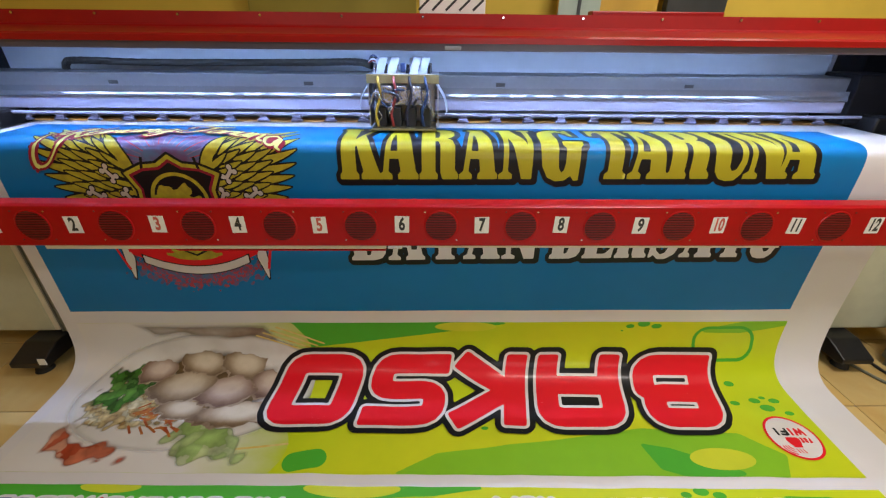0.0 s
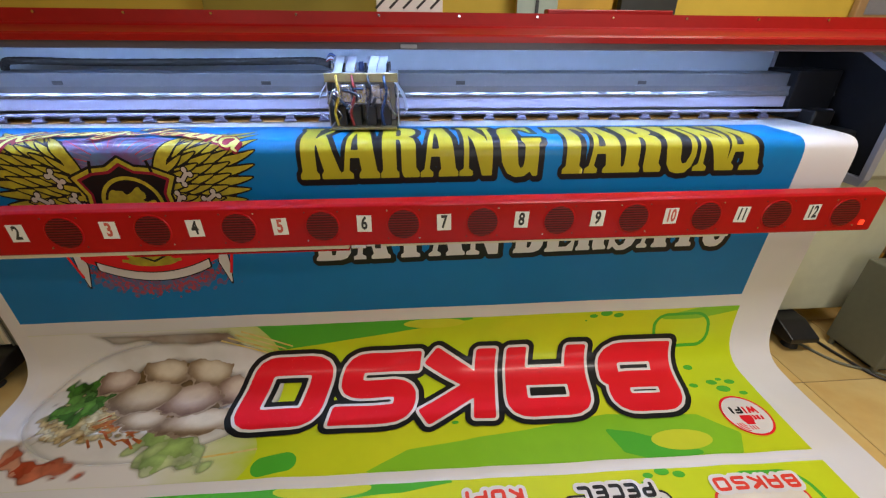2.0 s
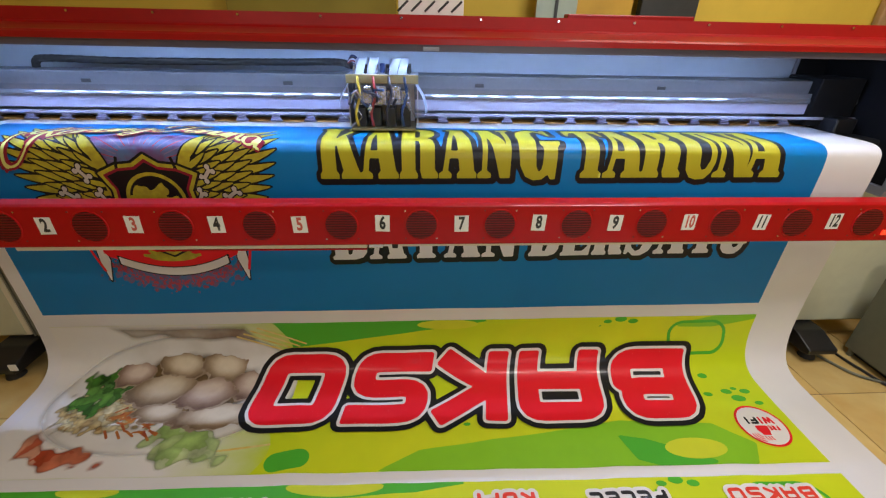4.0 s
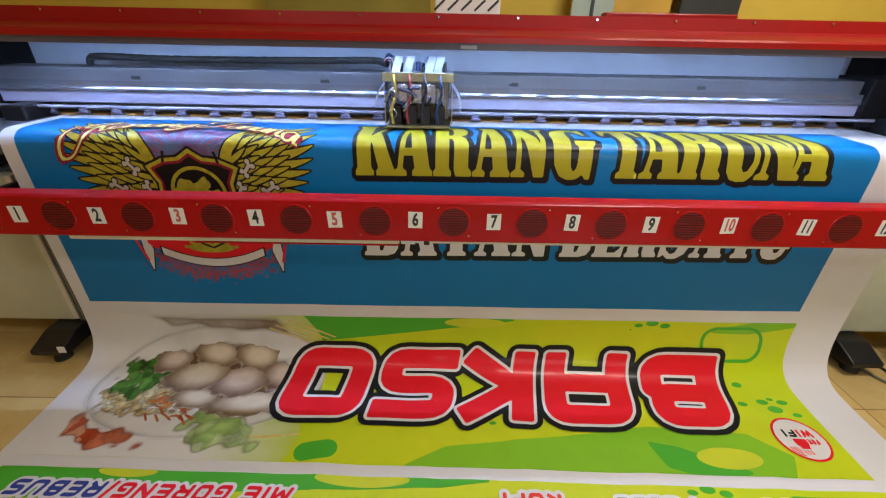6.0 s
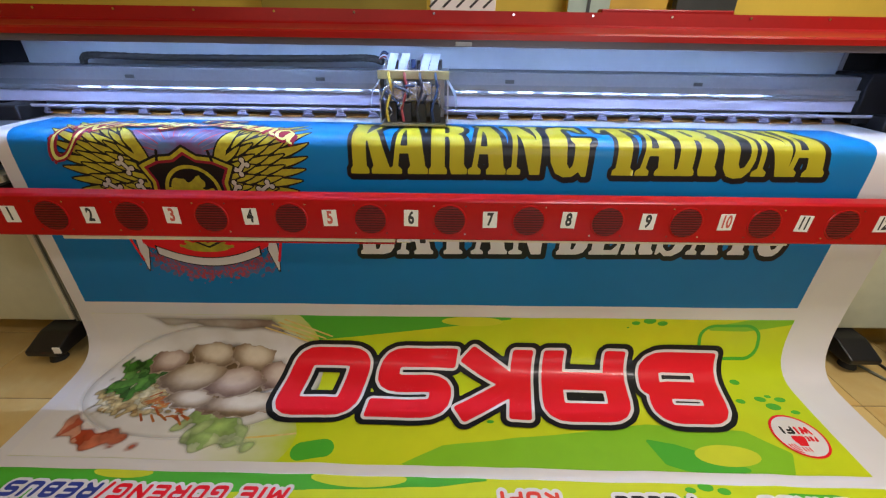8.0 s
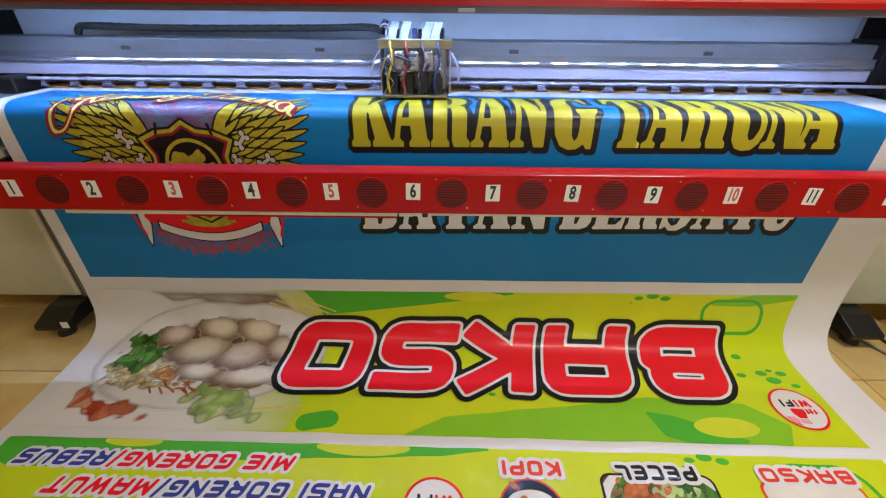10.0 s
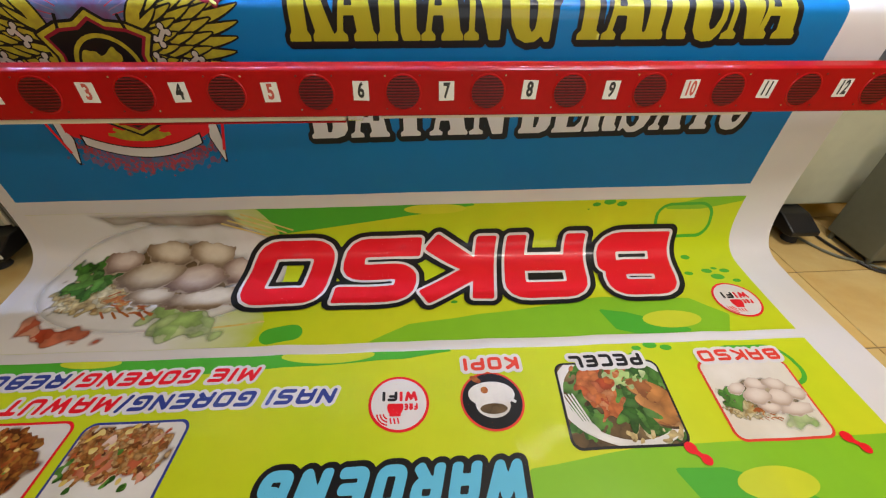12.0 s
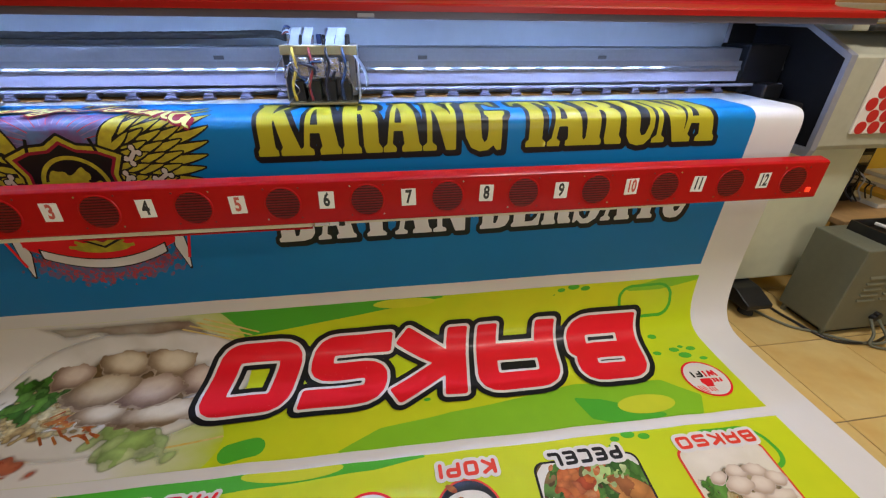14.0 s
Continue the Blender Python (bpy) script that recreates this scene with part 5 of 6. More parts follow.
# cursive letters as pen lines, x to the right and y up, x-height 1: (advance, lines)
PEN = {
    "K": (1.75, [[(.9, 1.1), (.5, .7), (.1, 1.2), (.4, 1.9), (1.1, 2.0), (1.0, .9), (.7, -.2), (.1, -.9), (-.7, -.6), (-.9, .4), (-.4, 1.3)], [(2.1, 2.0), (1.5, 1.3), (1.0, 1.0), (1.3, .5), (1.6, 0), (2.0, .15)]]),
    "T": (1.35, [[(-.3, 1.2), (-.5, 1.8), (.2, 2.05), (1.0, 1.85), (1.9, 2.15)], [(1.0, 1.85), (.8, .8), (.4, .05), (-.2, -.1), (-.5, .35), (-.1, .6)]]),
    "a": (.98, [[(.9, .85), (.5, 1), (.1, .6), (.2, .08), (.6, .1), (.9, .9), (.85, .15), (1.1, .1)]]), "r": (.8, [[(0, .1), (.22, .95), (.34, .85), (.75, .9), (.62, .2), (.85, .1)]]),
    "n": (.98, [[(0, .1), (.2, 1), (.12, 0), (.3, .75), (.62, 1), (.72, .6), (.7, .1), (1.0, .1)]]), "u": (.98, [[(0, .3), (.18, 1), (.12, .2), (.4, 0), (.75, .6), (.85, 1), (.78, .12), (1.0, .1)]]),
    "g": (1.05, [[(.9, .85), (.5, 1), (.1, .6), (.2, .08), (.6, .1), (.9, .9), (.8, -.5), (.4, -.9), (.1, -.6), (.6, -.1), (1.1, .1)]])}
PEN_X, PEN_Y = 0.0575, 0.046
pen_letters, at_x = [], 0.55
for word in ("Karang", "Taruna"):
    for ch in word:
        pen_letters.append([[(at_x + x + 0.32 * y, y) for x, y in line] for line in PEN[ch][1]])
        at_x += PEN[ch][0]
    at_x += 0.75
pen_left = EC + 0.005 - PEN_X * at_x / 2


def pen_sd(lines, hw):
    segs = []
    for line in lines:
        g = glide([(x * PEN_X, y * PEN_Y, 0) for x, y in line], 4)
        segs += [(a.x, a.y, b.x, b.y) for a, b in zip(g, g[1:])]

    def f(U, S):
        x, y = U - pen_left, 0.285 + 0.62 * (U - EC) ** 2 - S
        return np.minimum.reduce([bar_sd(x, y, *q, hw * (1.25 if abs(q[3] - q[1]) > abs(q[2] - q[0]) else 0.75), 0.001, 0.001) for q in segs])
    return f


for lines in pen_letters:
    u_a = pen_left + PEN_X * min(x for line in lines for x, _ in line) - 0.03
    u_b = pen_left + PEN_X * max(x for line in lines for x, _ in line) + 0.03
    region("script_edge", pen_sd(lines, 0.0145), u_a, u_b, 0.15, 0.46, 0.004, 0.0074, MAROON, banner)
    region("script", pen_sd(lines, 0.0048), u_a, u_b, 0.15, 0.46, 0.003, 0.0078, PALE_YELLOW, banner, "pale yellow script letter")
# lower part: ribbon, tassels and sprayed edge
lo = (-1.14, -0.42, 0.68, 0.97)
spots = random.Random(5)
q = []
for _ in range(260):
    du = spots.uniform(-0.25, 0.25)
    q.append((EC + du, 0.905 - 1.8 * du * du + spots.gauss(-0.012, 0.017), spots.uniform(0.004, 0.009)))
region("spray", lambda U, S: np.minimum.reduce([ell(U, S, EC, 0.845, 0.235, 0.055) + wobble(U, S, 0.016, 90)] + [ell(U, S, a, b, r * 1.6, r * 1.6) for a, b, r in q[:90]]), *lo, 0.004, 0.0012, SPRAY, banner)
spray_ob = region("spray_dot", lambda U, S: np.minimum.reduce([ell(U, S, a, b, r * 0.6, r * 0.6) for a, b, r in q]), *lo, 0.0025, 0.0017, PINK_RED, banner)
tagged(spray_ob, kind="stuff")
arc = lambda U: 0.832 - 1.25 * (U - EC) ** 2
region("ribbon_edge", lambda U, S: np.maximum(np.abs(S - arc(U)) - 0.021, np.abs(U - EC) - 0.206), *lo, 0.004, 0.0029, BLACK_INK, banner)
region("ribbon", lambda U, S: np.maximum(np.abs(S - arc(U) + 0.075) - 0.075, np.abs(U - EC) - 0.25), *lo, 0.004, 0.0027, RED_INK, banner, "red and white printed ribbon")
region("ribbon", lambda U, S: np.maximum(np.abs(S - arc(U)) - 0.0165, np.abs(U - EC) - 0.20), *lo, 0.004, 0.0032, WHITE_INK, banner)
region("crest_mark", lambda U, S: np.minimum.reduce([ell(U, S, EC, 0.765, 0.09, 0.022)] + [bar_sd(U, S, EC, 0.775, EC + 0.11 * math.cos(k), 0.775 - 0.05 * math.sin(k), 0.006) for k in (0.3, 0.8, 1.6, 2.4, 2.85)]), *lo, 0.003, 0.0038, EMBLEM_YELLOW, banner)
for side in (-1, 1):
    tas = [(EC + side * 0.268, 0.69), (EC + side * 0.245, 0.70), (EC + side * 0.236, 0.78), (EC + side * 0.262, 0.875), (EC + side * 0.272, 0.79)]
    region("tassel_edge", lambda U, S: poly_sd(U, S, tas) - 0.005, *lo, 0.004, 0.0022, BLACK_INK, banner)
    region("tassel", lambda U, S: poly_sd(U, S, tas) - 0.001, *lo, 0.004, 0.0027, WHITE_INK, banner)
    region("tassel_stripe", lambda U, S: bar_sd(U, S, EC + side * 0.30, 0.70, EC + side * 0.268, 0.83, 0.005), *lo, 0.004, 0.0032, RED_INK, banner)

# ---- drying fan bar in front of the sheet ----
BAR_L, BAR_R, STEP = -1.62, 1.832, 0.262
fan_bar = thing("drying_fan_bar", "long red metal drying bar with numbered fan openings", "fan bar", at=(0.1, 0.05, 0.70))
fan_inv = Matrix.Translation((-0.1, -0.05, -0.70))


def fpart(name, bm, mat, label="", parent=None):
    ob = part(name, bm, mat, parent or fan_bar, label)
    if not parent:
        ob.matrix_parent_inverse = fan_inv
    return ob


def bevelled_prism(outline, x0, x1, bevel):
    bm = prism(B(), outline, x0, x1)
    bmesh.ops.bevel(bm, geom=list(bm.edges), offset=bevel, segments=2, affect="EDGES", profile=0.5)
    return bm


fpart("housing", bevelled_prism([(0.004, 0.697), (0.0, 0.702), (0.0, 0.838), (0.010, 0.844), (0.044, 0.850), (0.052, 0.846), (0.052, 0.697)], BAR_L, BAR_R, 0.0025), RED_PAINT, "glossy red sheet metal housing")
DIGIT_RED = material("faded_red_print", (0.55, 0.10, 0.07), 0.6, 0, 0.15, 80)
DIGIT_BLACK = material("black_print", (0.03, 0.03, 0.03), 0.6, 0, 0.2, 80)


def text_mesh(text, size, fat, depth=0.0004):
    """Built-in font as a bmesh in the x-z plane, centred, facing -y."""
    cu = bpy.data.curves.new("text", "FONT")
    cu.body, cu.size, cu.offset, cu.align_x, cu.align_y, cu.resolution_u = text, size, fat, "CENTER", "CENTER", 3
    ob = new("text", cu)
    me = bpy.data.meshes.new_from_object(ob)
    bpy.data.objects.remove(ob)
    bm = B()
    bm.from_mesh(me)
    bmesh.ops.transform(bm, matrix=Matrix.Rotation(math.pi / 2, 4, "X"), verts=bm.verts)
    return bm


grille = None
LOUVRE_RED = material("louvre_red_plastic", (0.19, 0.003, 0.008), 0.4, 0, 0.15, 60)
rng = random.Random(4)
for n in range(1, 13):
    x = (n - 6) * STEP
    lab = fpart("number_label", box(B(), -0.0235, 0.0235, -0.0012, 0.0, -0.029, 0.029), PAPER, "white paper number label")
    lab.location = (x + rng.uniform(-0.004, 0.004), -0.0008, 0.777 + rng.uniform(-0.002, 0.002))
    lab.rotation_euler = (0, radians(rng.uniform(-2.5, 2.5)), 0)
    bm = text_mesh(str(n), 0.062, 0.0022)
    for v in bm.verts:
        v.co.x *= 0.66 if n < 10 else 0.56
        v.co.y = -0.0018
    part("digit", bm, DIGIT_RED if n in (3, 5, 10) else DIGIT_BLACK, lab, "printed number " + str(n))
for n in range(0, 13):
    x = (n - 6) * STEP + 0.131
    if n == 0:
        x = -1.441
    back = rod(B(), (0, -0.0006, 0), (0, 0.002, 0), 0.052, 40)
    if grille is None:
        bm = B()
        for k in range(-5, 6):
            z = k * 0.0088
            half = math.sqrt(0.0505 ** 2 - z * z)
            box(bm, -half, half, -0.0030, 0.0, z - 0.0021, z + 0.0021)
        grille_bm = bpy.data.meshes.new("louvres")
        bm.to_mesh(grille_bm)
        bm.free()
        grille_bm.materials.append(LOUVRE_RED)
        bm = B()
        for k in range(40):
            a, b = k * math.pi / 20, (k + 1) * math.pi / 20
            box_r = [(math.cos(t) * r, y, math.sin(t) * r) for t, r, y in ((a, 0.0505, -0.0015), (b, 0.0505, -0.0015), (b, 0.054, -0.0015), (a, 0.054, -0.0015), (b, 0.0565, 0.0), (a, 0.0565, 0.0))]
            v = [bm.verts.new(c) for c in box_r]
            bm.faces.new(v[:4])
            bm.faces.new((v[3], v[2], v[4], v[5]))
        rim_me = bpy.data.meshes.new("rim")
        bm.to_mesh(rim_me)
        bm.free()
        rim_me.materials.append(RED_PAINT)
        FAN_BLACK = material("dark_fan_opening", (0.035, 0.002, 0.003), 0.5, 0, 0.3, 40)
        grille = True
    fan = fpart("fan", back, FAN_BLACK, "round fan opening with dark red louvres")
    fan.location = (x, -0.0004, 0.772)
    for nm, me in (("louvres", grille_bm), ("rim", rim_me)):
        o = new(nm, me)
        o.parent = fan
    for sx in (-1, 1):
        for sz in (-1, 1):
            o = fpart("screw", rod(B(), (0, -0.002, 0), (0, 0.001, 0), 0.0028, 8), STEEL if (n + sx + sz) % 3 == 0 else DARK_RED)
            o.location = (x + sx * 0.052, 0, 0.772 + sz * 0.05)
fpart("switch", box(B(), 1.775, 1.792, -0.006, 0.001, 0.723, 0.742, 0.002), glowing("switch_glow", (1.0, 0.06, 0.02), 0.8), "small lit red rocker switch")
# pale tube ends and strips that show below the housing
fpart("tube_strip", box(B(), -1.19, -0.055, 0.012, 0.035, 0.679, 0.6965, 0.004), CREAM, "cream plastic strip under the bar")
fpart("tube_strip", box(B(), 0.055, 1.30, 0.012, 0.03, 0.684, 0.6965, 0.004), CREAM, "cream plastic strip under the bar")
fpart("red_tape", box(B(), -0.75, -0.055, 0.010, 0.036, 0.674, 0.6785, 0.001), RED_PAINT, "red edge below the strip")
fpart("strip_end", box(B(), -0.05, 0.0, 0.014, 0.032, 0.678, 0.6965, 0.003), STEEL, "metal tube end clip")
fpart("strip_end", box(B(), 0.03, 0.05, 0.014, 0.03, 0.676, 0.6965, 0.003), BLACK, "black tube end")
# brackets to the printer
for x in (-1.55, 1.78):
    fpart("bracket", box(B(), x, x + 0.03, 0.053, 0.27, 0.76, 0.80, 0.003), BLACK, "black steel bracket")

# ---- print carriage and its cable ----
CX = 0.0
carriage = thing("print_carriage", "open print carriage with ink lines and ribbon cables", "print carriage", at=(CX, 0.40, 1.02))
BRASS = material("gold_anodised_plate", (0.25, 0.20, 0.09), 0.35, 0.75, 0.2, 40)
PCB_BLUE = material("blue_connector", (0.02, 0.05, 0.16), 0.5, 0, 0.2, 60)
RIBBON = material("white_ribbon_cable", (0.48, 0.52, 0.60), 0.45, 0, 0.08, 80)
FOIL = material("silver_foil", (0.42, 0.42, 0.47), 0.25, 0.85, 0.3, 40, 1.0, 70)
INK_YELLOW = material("yellow_ink_line", (0.36, 0.24, 0.02), 0.35)
INK_RED = material("magenta_ink_line", (0.20, 0.018, 0.015), 0.35)
INK_BLACK = material("black_ink_line", (0.012, 0.012, 0.02), 0.35)
INK_BLUE = material("cyan_ink_line", (0.008, 0.025, 0.07), 0.35)


def kpart(name, bm, mat, label="", parent=None):
    return part(name, bm, mat, parent or carriage, label)


# the carriage hangs on the rail and hovers just above the sheet
kpart("base_plate", box(B(), -0.115, 0.115, -0.13, 0.05, 0.0, 0.008, 0.002), BRASS, "pale metal base plate")
kpart("back_plate", box(B(), -0.11, 0.11, 0.02, 0.026, 0.008, 0.185, 0.002), ALUMINIUM, "aluminium back plate")
kpart("top_plate", box(B(), -0.125, 0.125, -0.105, -0.098, 0.155, 0.185, 0.002), BRASS, "gold coloured cross plate")
kpart("shelf", box(B(), -0.125, 0.125, -0.097, 0.02, 0.178, 0.184, 0.001), ALUMINIUM, "thin board tray")
for sx in (-1, 1):
    kpart("side_wing", prism(B(), [(-0.09, 0.008), (0.018, 0.008), (0.018, 0.18), (-0.09, 0.17)], sx * 0.122 - 0.002, sx * 0.122 + 0.002), ALUMINIUM, "bent aluminium side plate")
for k in range(4):
    x = -0.082 + k * 0.053
    kpart("print_head", box(B(), x - 0.019, x + 0.019, -0.095, -0.03, 0.008, 0.075, 0.003), BLACK, "black print head")
    kpart("damper", box(B(), x - 0.017, x + 0.017, -0.085, -0.045, 0.077, 0.135, 0.004), FOIL, "grey ink damper")
for k, (mat, nm) in enumerate(((INK_YELLOW, "yellow"), (INK_RED, "magenta"), (INK_BLACK, "black"), (INK_BLUE, "cyan"))):
    x = -0.09 + k * 0.054
    for d in (0,):
        pts = glide([(x + d, -0.112, 0.012), (x + d - 0.006, -0.116, 0.06), (x + d + 0.012, -0.112, 0.12), (x + d + 0.006, -0.112, 0.165), (x + d + 0.003, -0.07, 0.2)], 5)
        kpart("ink_line", tube(B(), pts, 0.0048, 8), mat, nm + " ink line")
for k, x in enumerate((-0.085, -0.045, 0.03, 0.06)):
    pts = [(x, -0.04, 0.186), (x + 0.004, -0.05, 0.225), (x + 0.02, -0.075, 0.235), (x + 0.012, -0.095, 0.205), (x, -0.1, 0.16)]
    bm = B()
    g = glide(pts, 5)
    rows = [[bm.verts.new(q + Vector((w, 0, 0))) for w in (-0.014, 0.014)] for q in g]
    for a, b in zip(rows, rows[1:]):
        bm.faces.new((a[0], a[1], b[1], b[0]))
    bmesh.ops.solidify(bm, geom=bm.faces[:], thickness=0.001)
    kpart("ribbon_cable", bm, RIBBON, "flat white ribbon cable")
for k in range(7):
    x = -0.1 + k * 0.032
    kpart("connector", box(B(), x - 0.008, x + 0.008, -0.03, 0.0, 0.185, 0.215, 0.002), PCB_BLUE if k % 2 else BLACK, "small plug connector")
for k in range(3):
    x = -0.055 + k * 0.05
    kpart("spill_foil", box(B(), x - 0.02, x + 0.018, -0.103, -0.098, 0.085, 0.15, 0.006), FOIL, "crumpled silver foil")
rng = random.Random(12)
for k in range(9):
    x, y, z = rng.uniform(-0.1, 0.1), rng.uniform(-0.118, -0.104), rng.uniform(0.02, 0.15)
    pts = glide([(x, y, z), (x + rng.uniform(-0.03, 0.03), y - 0.008, z + rng.uniform(0.01, 0.04)), (x + rng.uniform(-0.05, 0.05), y, z + rng.uniform(-0.03, 0.06))], 5)
    kpart("loose_tube", tube(B(), pts, rng.uniform(0.0025, 0.005), 6), (FOIL, INK_BLACK, FOIL, INK_BLUE)[k % 4], "short bent ink tube")
for k in range(6):
    x = -0.1 + k * 0.038
    kpart("valve", rod(B(), (x, -0.06, 0.184), (x + 0.004, -0.065, 0.214), 0.006, 8), BLACK if k % 2 else FOIL, "small upright valve")
for sx in (-1, 1):
    pts = glide([(sx * 0.118, -0.10, 0.155), (sx * 0.145, -0.11, 0.11), (sx * 0.152, -0.10, 0.06), (sx * 0.125, -0.09, 0.03)], 5)
    bm = B()
    rows = [[bm.verts.new(q + Vector((0.004 * sx * w, w * 0.018, 0))) for w in (-1, 1)] for q in pts]
    for a, b in zip(rows, rows[1:]):
        bm.faces.new((a[0], a[1], b[1], b[0]))
    bmesh.ops.solidify(bm, geom=bm.faces[:], thickness=0.001)
    kpart("ribbon_loop", bm, RIBBON, "white ribbon looping at the side")

hose = thing("cable_hose", "black corrugated cable hose lying along the beam", "cable", at=(-0.9, 0.52, 1.19))
pts = glide([(-1.34, 0.56, 1.19), (-1.33, 0.56, 1.214), (-1.28, 0.557, 1.224), (-1.0, 0.55, 1.219), (-0.6, 0.54, 1.222), (-0.35, 0.52, 1.226), (-0.18, 0.46, 1.232), (-0.12, 0.43, 1.222)], 14)
bm = B()
n = len(pts)
rings = []
for i, q in enumerate(pts):
    d = (Vector(pts[min(i + 1, n - 1)]) - Vector(pts[max(i - 1, 0)])).normalized()
    qq = d.to_track_quat("Z", "Y")
    r = 0.0125 + (0.0012 if i % 2 else 0)
    rings.append([bm.verts.new(Vector(q) + qq @ Vector((r * math.cos(k * math.pi / 5), r * math.sin(k * math.pi / 5), 0))) for k in range(10)])
for a, b in zip(rings, rings[1:]):
    for k in range(10):
        bm.faces.new((a[k], a[(k + 1) % 10], b[(k + 1) % 10], b[k]))
o = part("hose", bm, RUBBER, hose)
o.matrix_parent_inverse = Matrix.Translation((0.9, -0.52, -1.19))
for k, mat in enumerate((INK_RED, RIBBON, BLACK, PCB_BLUE)):
    pts = glide([(-0.14, 0.43 + 0.004 * k, 1.224), (-0.115, 0.42, 1.240 + 0.006 * k), (-0.08, 0.40, 1.226 + 0.004 * k), (-0.04, 0.385, 1.218)], 5)
    o = part("wire", tube(B(), pts, 0.003, 6), mat, hose, "thin loose wire")
    o.matrix_parent_inverse = Matrix.Translation((0.9, -0.52, -1.19))

# ---- grey electrical cabinet beside the printer ----
cab = thing("electrical_cabinet", "grey green steel cabinet with louvres on the floor", "cabinet", at=(2.4, 0.15, 0))
cab_inv = Matrix.Translation((-2.4, -0.15, 0))


def cpart(name, bm, mat, label="", parent=None):
    ob = part(name, bm, mat, parent or cab, label)
    if not parent:
        ob.matrix_parent_inverse = cab_inv
    return ob


cpart("body", box(B(), 2.165, 2.66, -0.058, 0.185, 0.035, 0.462, 0.006), GREY_BOX, "painted steel body")
# black block fills the gap between the feet, in place of its shade
cpart("gap_shade", box(B(), 2.21, 2.62, -0.03, 0.17, 0.0, 0.035), BLACK, "black block standing in for shade under the cabinet")
for x in (2.185, 2.63):
    for y in (-0.04, 0.16):
        cpart("foot", rod(B(), (x, y, 0.0), (x, y, 0.036), 0.012, 12), GREY_BOX)
for col in range(3):
    for r in range(5):
        x, z = 2.29 + col * 0.12, 0.20 + r * 0.03
        bm = prism(B(), [(-0.0575, z), (-0.067, z + 0.002), (-0.0575, z + 0.012)], x - 0.045, x + 0.045)
        cpart("louvre", bm, GREY_BOX)
for x in (2.36, 2.375):
    cpart("cable_gland", rod(B(), (x + 0.03, -0.08, 0.10 + (x - 2.36)), (x + 0.03, -0.055, 0.10 + (x - 2.36)), 0.014, 14), BLACK, "black cable gland")

tray = thing("plastic_tray", "black plastic tray of small coloured parts on the cabinet", "tray", at=(2.42, 0.05, 0.462))
bm = B()
box(bm, -0.13, 0.13, -0.09, 0.09, 0.0, 0.006)
for x0, x1, y0, y1 in ((-0.135, -0.128, -0.09, 0.09), (0.128, 0.135, -0.09, 0.09), (-0.135, 0.135, -0.097, -0.09), (-0.135, 0.135, 0.09, 0.097)):
    box(bm, x0, x1, y0, y1, 0.0, 0.045)
part("tray_body", bm, BLACK, tray)
TRAY_MATS = [material("part_red", (0.55, 0.02, 0.02), 0.4), material("part_green", (0.10, 0.35, 0.03), 0.4), material("part_white", (0.7, 0.7, 0.68), 0.4), material("part_blue_grey", (0.3, 0.36, 0.42), 0.4)]
rng = random.Random(9)
for k in range(12):
    x, y, t = rng.uniform(-0.09, 0.09), rng.uniform(-0.06, 0.06), rng.uniform(0, 3)
    small = new(("syringe", "bottle_cap", "clip")[k % 3])
    small.location = (2.42 + x, 0.05 + y, 0.472 + 0.004 * (k % 4))
    small.rotation_euler = (0, 0, t)
    bm = rod(B(), (-0.035, 0, 0.006), (0.035, 0, 0.006), 0.008, 10) if k % 3 == 0 else (rod(B(), (0, 0, -0.002), (0, 0, 0.014), 0.018, 16) if k % 3 == 1 else box(B(), -0.03, 0.03, -0.008, 0.008, -0.002, 0.01, 0.003))
    part("piece", bm, TRAY_MATS[k % 4], small)
    tagged(small, "small %s plastic piece lying in the tray" % ("red", "green", "white", "grey")[k % 4], ("syringe", "cap", "clip")[k % 3], "small parts in the tray")

# cables on the floor
for k, pts in enumerate(([(1.95, 0.30, 0.012), (2.02, 0.14, 0.008), (2.08, 0.03, 0.008), (2.17, -0.03, 0.008), (2.30, -0.12, 0.008), (2.40, -0.15, 0.03), (2.40, -0.085, 0.10)],
                         [(2.0, 0.36, 0.01), (2.10, 0.22, 0.008), (2.13, 0.08, 0.008), (2.19, -0.085, 0.008), (2.36, -0.13, 0.008), (2.5, -0.10, 0.008), (2.62, -0.14, 0.008)],
                         [(2.35, -0.085, 0.11), (2.34, -0.13, 0.06), (2.33, -0.15, 0.012), (2.45, -0.19, 0.008), (2.7, -0.2, 0.008)])):
    c = part("floor_cable", tube(B(), glide(pts, 8), 0.0065, 8), GREY_BOX if k != 1 else BLACK)
    tagged(c, "grey power cable lying on the tiled floor", "cable", "cables beside the cabinet")

# ---- behind and beside the printer ----
BOARD = material("mustard_board", (0.34, 0.26, 0.03), 0.6, 0, 0.12, 10)
GLASSY = material("pale_green_board", (0.40, 0.48, 0.40), 0.3, 0, 0.15, 14)
CHARCOAL = material("charcoal_film", (0.045, 0.05, 0.05), 0.4, 0, 0.35, 14)
AMBER = material("amber_board", (0.62, 0.36, 0.04), 0.5, 0, 0.12, 10)
WOOD = material("brown_wood", (0.42, 0.26, 0.12), 0.45, 0, 0.25, 25)


def flat_board(name, x0, x1, y, z0, z1, mat, label, category, thick=0.02):
    t = thing(name, label, category, at=((x0 + x1) / 2, y, z0))
    w = (x1 - x0) / 2
    part("panel", box(B(), -w, w, -thick / 2, thick / 2, 0, z1 - z0, 0.003), mat, t)
    return t, w


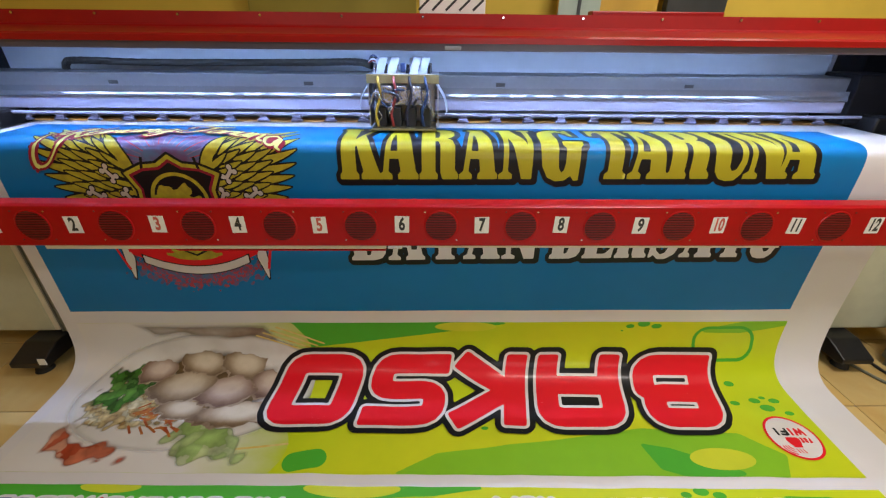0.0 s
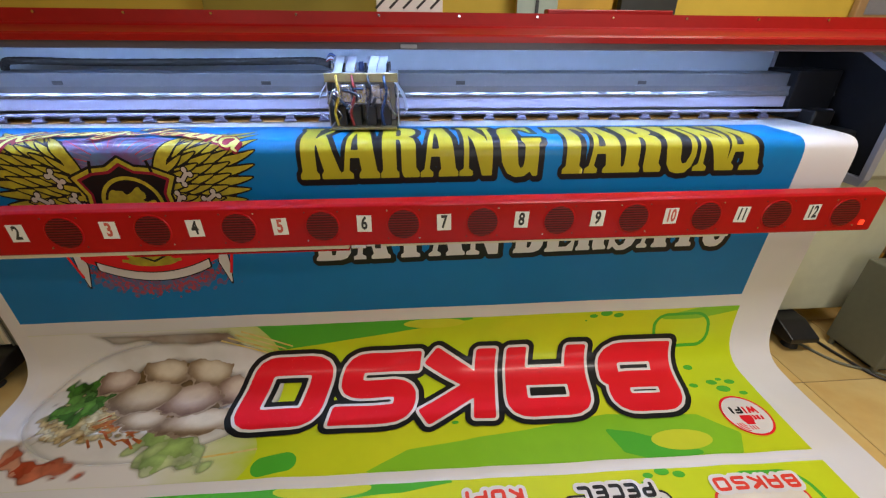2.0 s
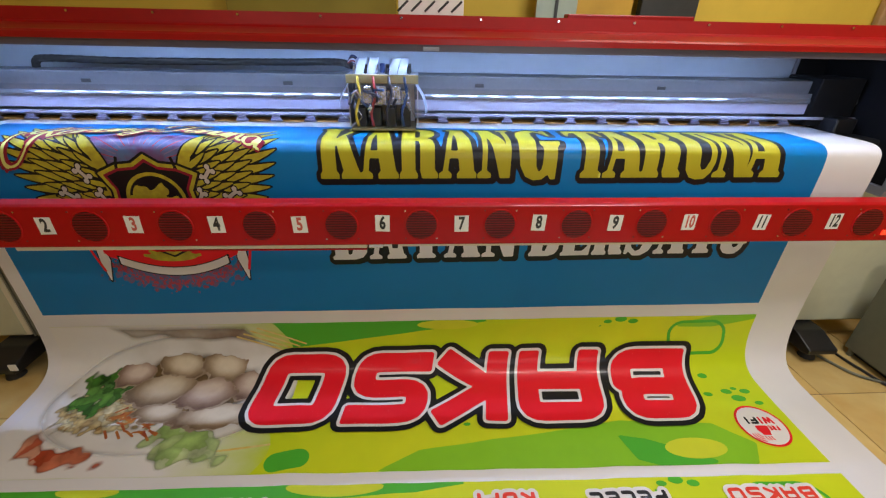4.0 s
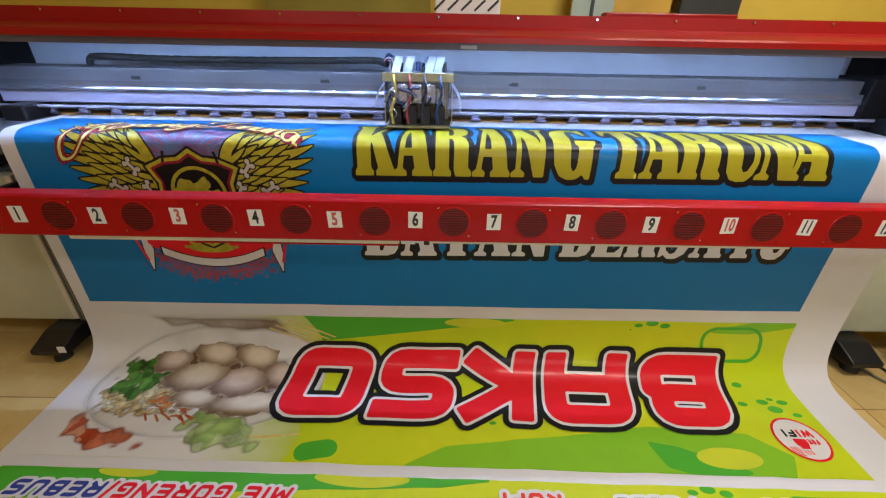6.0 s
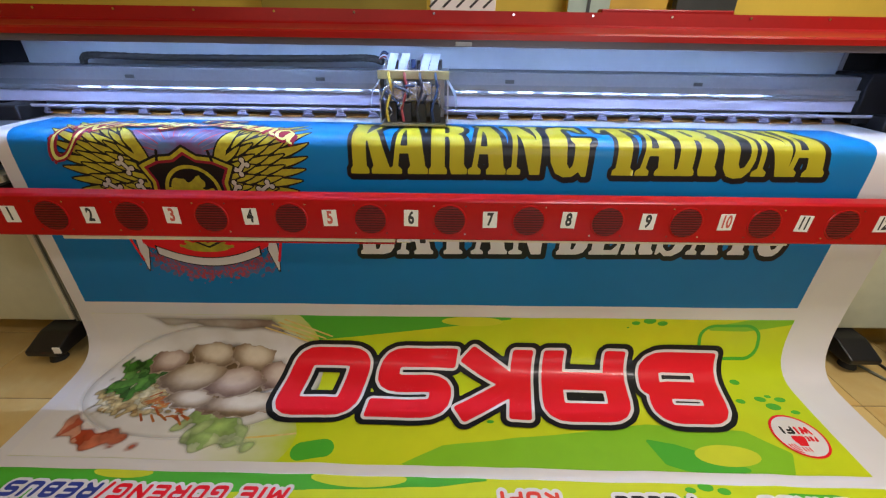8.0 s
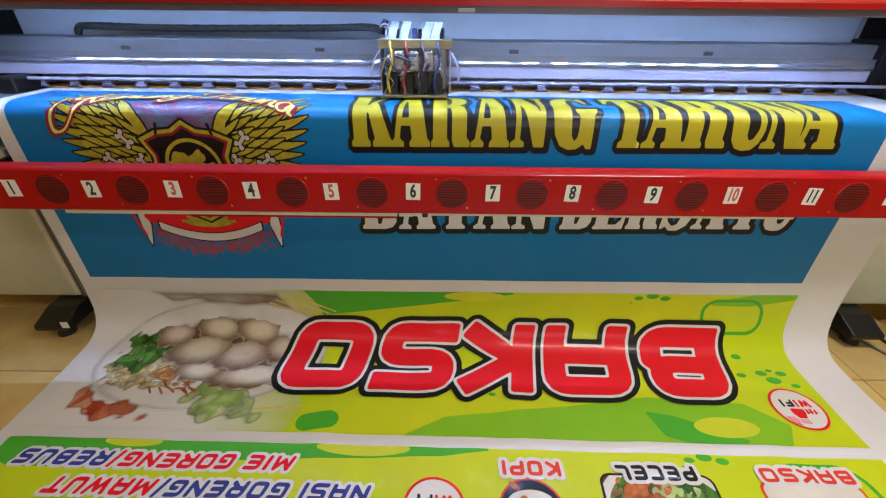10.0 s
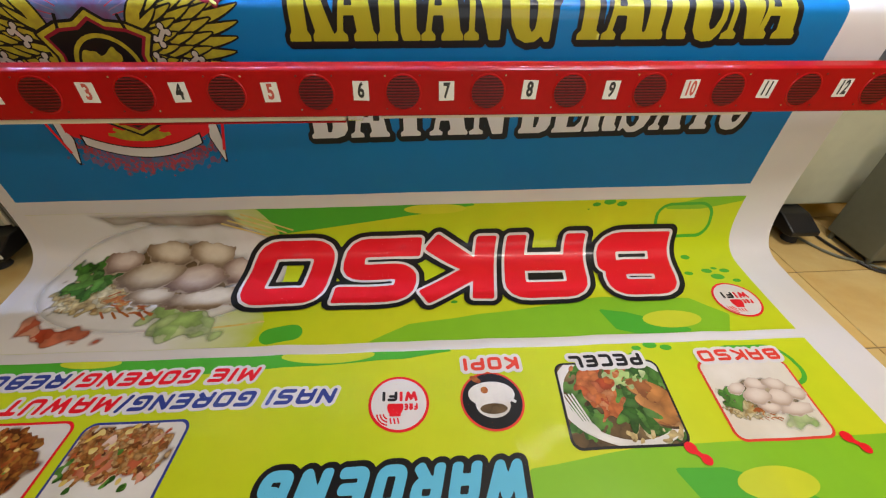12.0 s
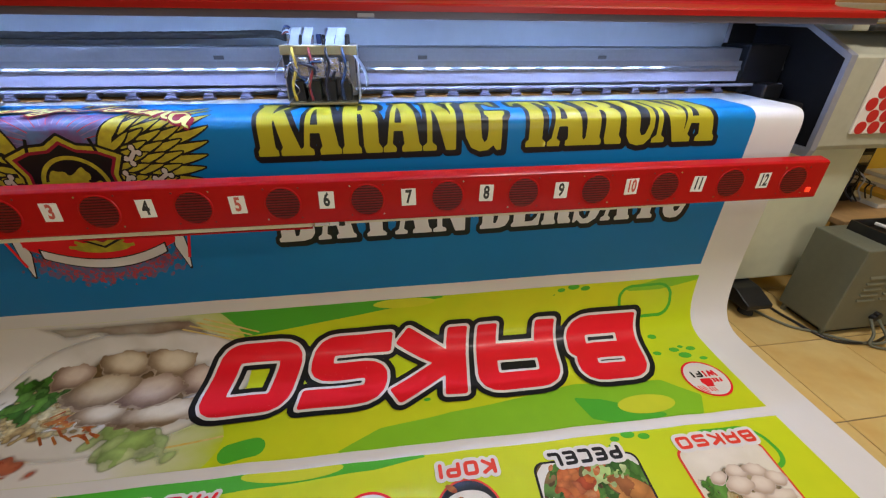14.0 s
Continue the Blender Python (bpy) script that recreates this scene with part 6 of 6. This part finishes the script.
# upright panel, darker and more olive than the wall behind it
flat_board("mustard_panel", -0.78, 0.02, 1.08, 0.0, 2.0, BOARD, "flat mustard panel upright before the yellow wall", "board", 0.03)
carton = thing("paper_carton", "white carton with rows of slanted dark print", "carton", at=(0.175, 0.58, 1.392))
part("carton_body", box(B(), -0.122, 0.122, -0.05, 0.05, 0, 0.34, 0.003), PAPER, carton)
for r in range(4):
    for c in range(5):
        bar_ob = part("print_bar", box(B(), -0.026, 0.026, -0.0012, 0, -0.004, 0.004), DIGIT_BLACK, carton)
        bar_ob.location = (-0.105 + c * 0.05 + (r % 2) * 0.02, -0.0508, 0.03 + r * 0.085)
        bar_ob.rotation_euler = (0, radians(-42), 0)
t, w = flat_board("display_board", 0.70, 1.18, 1.06, 0.0, 2.1, AMBER, "amber display board with pale glass strip", "board", 0.03)
o = part("glass_strip", box(B(), -w, -w + 0.2, -0.022, -0.0158, 0, 2.1), GLASSY, t, "pale green glossy strip")
o = part("divider", box(B(), -w + 0.09, -w + 0.105, -0.028, -0.0225, 0, 2.1), CHARCOAL, t, "dark divider")
flat_board("wrapped_panel", 1.215, 1.50, 1.05, 0.0, 2.1, CHARCOAL, "dark film wrapped panel standing by the wall", "panel", 0.05)
red_tray = part("red_ledge", box(B(), 0.72, 1.24, 0.60, 0.655, 1.393, 1.412, 0.004), HOOD_RED)
tagged(red_tray, "red metal ledge lying on the printer hood", "ledge")
frame_ob = thing("wall_picture", "framed grey picture hanging on the yellow wall", "picture", at=(2.95, 1.12, 1.38))
part("frame", box(B(), -0.40, 0.40, -0.02, 0.02, 0, 0.55, 0.008), WOOD, frame_ob, "dark brown frame")
part("sheet", box(B(), -0.355, 0.355, -0.024, -0.0202, 0.045, 0.505), TRIM_GREY, frame_ob, "grey glossy sheet")
# bright case lying on the right housing
case = thing("metal_case", "silver metal case lying on the printer housing", "case", at=(2.45, 0.56, 1.292))
part("case_body", box(B(), -0.42, 0.42, -0.12, 0.12, 0.0, 0.07, 0.008), ALUMINIUM, case)
part("case_band", box(B(), -0.42, 0.42, -0.124, -0.1205, 0.018, 0.045), BLACK, case, "black band")
part("yellow_corner", box(B(), -0.46, -0.4205, -0.125, 0.1, 0.0, 0.075, 0.006), material("yellow_plastic", (0.65, 0.45, 0.05), 0.4, 0, 0.1, 30), case, "yellow plastic corner")

# work table in the next bay with dark equipment
table = thing("work_table", "brown wooden work table behind the printer leg", "table", at=(3.0, 0.57, 0))
part("tabletop", box(B(), -0.62, 0.62, -0.34, 0.34, 0.42, 0.45, 0.004), WOOD, table)
for sx in (-0.57, 0.57):
    for sy in (-0.29, 0.29):
        part("leg", box(B(), sx - 0.025, sx + 0.025, sy - 0.025, sy + 0.025, 0, 0.42), WOOD, table)
unit = thing("computer_case", "black computer case with loose cables on the table", "computer", at=(2.56, 0.66, 0.45))
part("case_body", box(B(), -0.14, 0.12, -0.2, 0.2, 0, 0.36, 0.008), BLACK, unit)
for k in range(5):
    part("drive_bay", box(B(), -0.12, 0.10, -0.206, -0.2005, 0.05 + k * 0.055, 0.09 + k * 0.055, 0.002), FOIL if k % 2 else BLACK_INSIDE, unit, "front drive bay")
for k in range(5):
    part("cable", tube(B(), glide([(-0.1 + 0.03 * k, -0.2, 0.3 - 0.04 * k), (-0.05 + 0.04 * k, -0.27, 0.2 - 0.02 * k), (-0.02 + 0.04 * k, -0.25, 0.09), (0.1 + 0.03 * k, -0.22, 0.006)], 6), 0.004, 6), (INK_BLUE, BLACK, RIBBON, BLACK, GREY_BOX)[k], unit, "loose cable")
for k in range(4):
    ream = thing("paper_stack", "pale paper stack lying on the table", "paper", "papers on the table", at=(2.86 + 0.10 * k, 0.45 + 0.05 * k, 0.45 + 0.0))
    ream.location.z = 0.45 + 0.022 * k
    part("page_block", box(B(), -0.15, 0.15, -0.10, 0.10, 0, 0.022, 0.002), PAPER if k != 1 else AMBER, ream)

# unseen ceiling tube fittings, added where the overhead fill lamps hang
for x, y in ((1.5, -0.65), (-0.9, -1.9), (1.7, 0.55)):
    fit = thing("added_ceiling_light", "unseen white tube fitting added for the overhead fill", "ceiling light", "ceiling lights", at=(x, y, 2.9))
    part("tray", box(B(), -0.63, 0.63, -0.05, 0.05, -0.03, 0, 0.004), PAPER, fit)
    part("tube", rod(B(), (-0.6, 0, -0.042), (0.6, 0, -0.042), 0.011, 12), ADDED_TUBE_GLOW, fit, "added glowing tube")

# ---- floor tiles ----
TX, TY, TS = 2.235, -0.07, 0.405
bm = box(B(), 0.002, TS - 0.002, 0.002, TS - 0.002, -0.008, 0.0, 0.0015, 1)
first = part("tile", bm, TILE, floor)
tiles = 0
for i in range(-14, 6):
    for j in range(-8, 4):
        x, y = TX + i * TS, TY + j * TS
        if x < X0 - TS or x > X1 or y < Y0 - TS or y > Y1:
            continue
        if tiles == 0:
            first.location = (x, y, 0)
        else:
            ob = new("tile", first.data)
            ob.parent = floor
            ob.location = (x, y, 0)
        tiles += 1
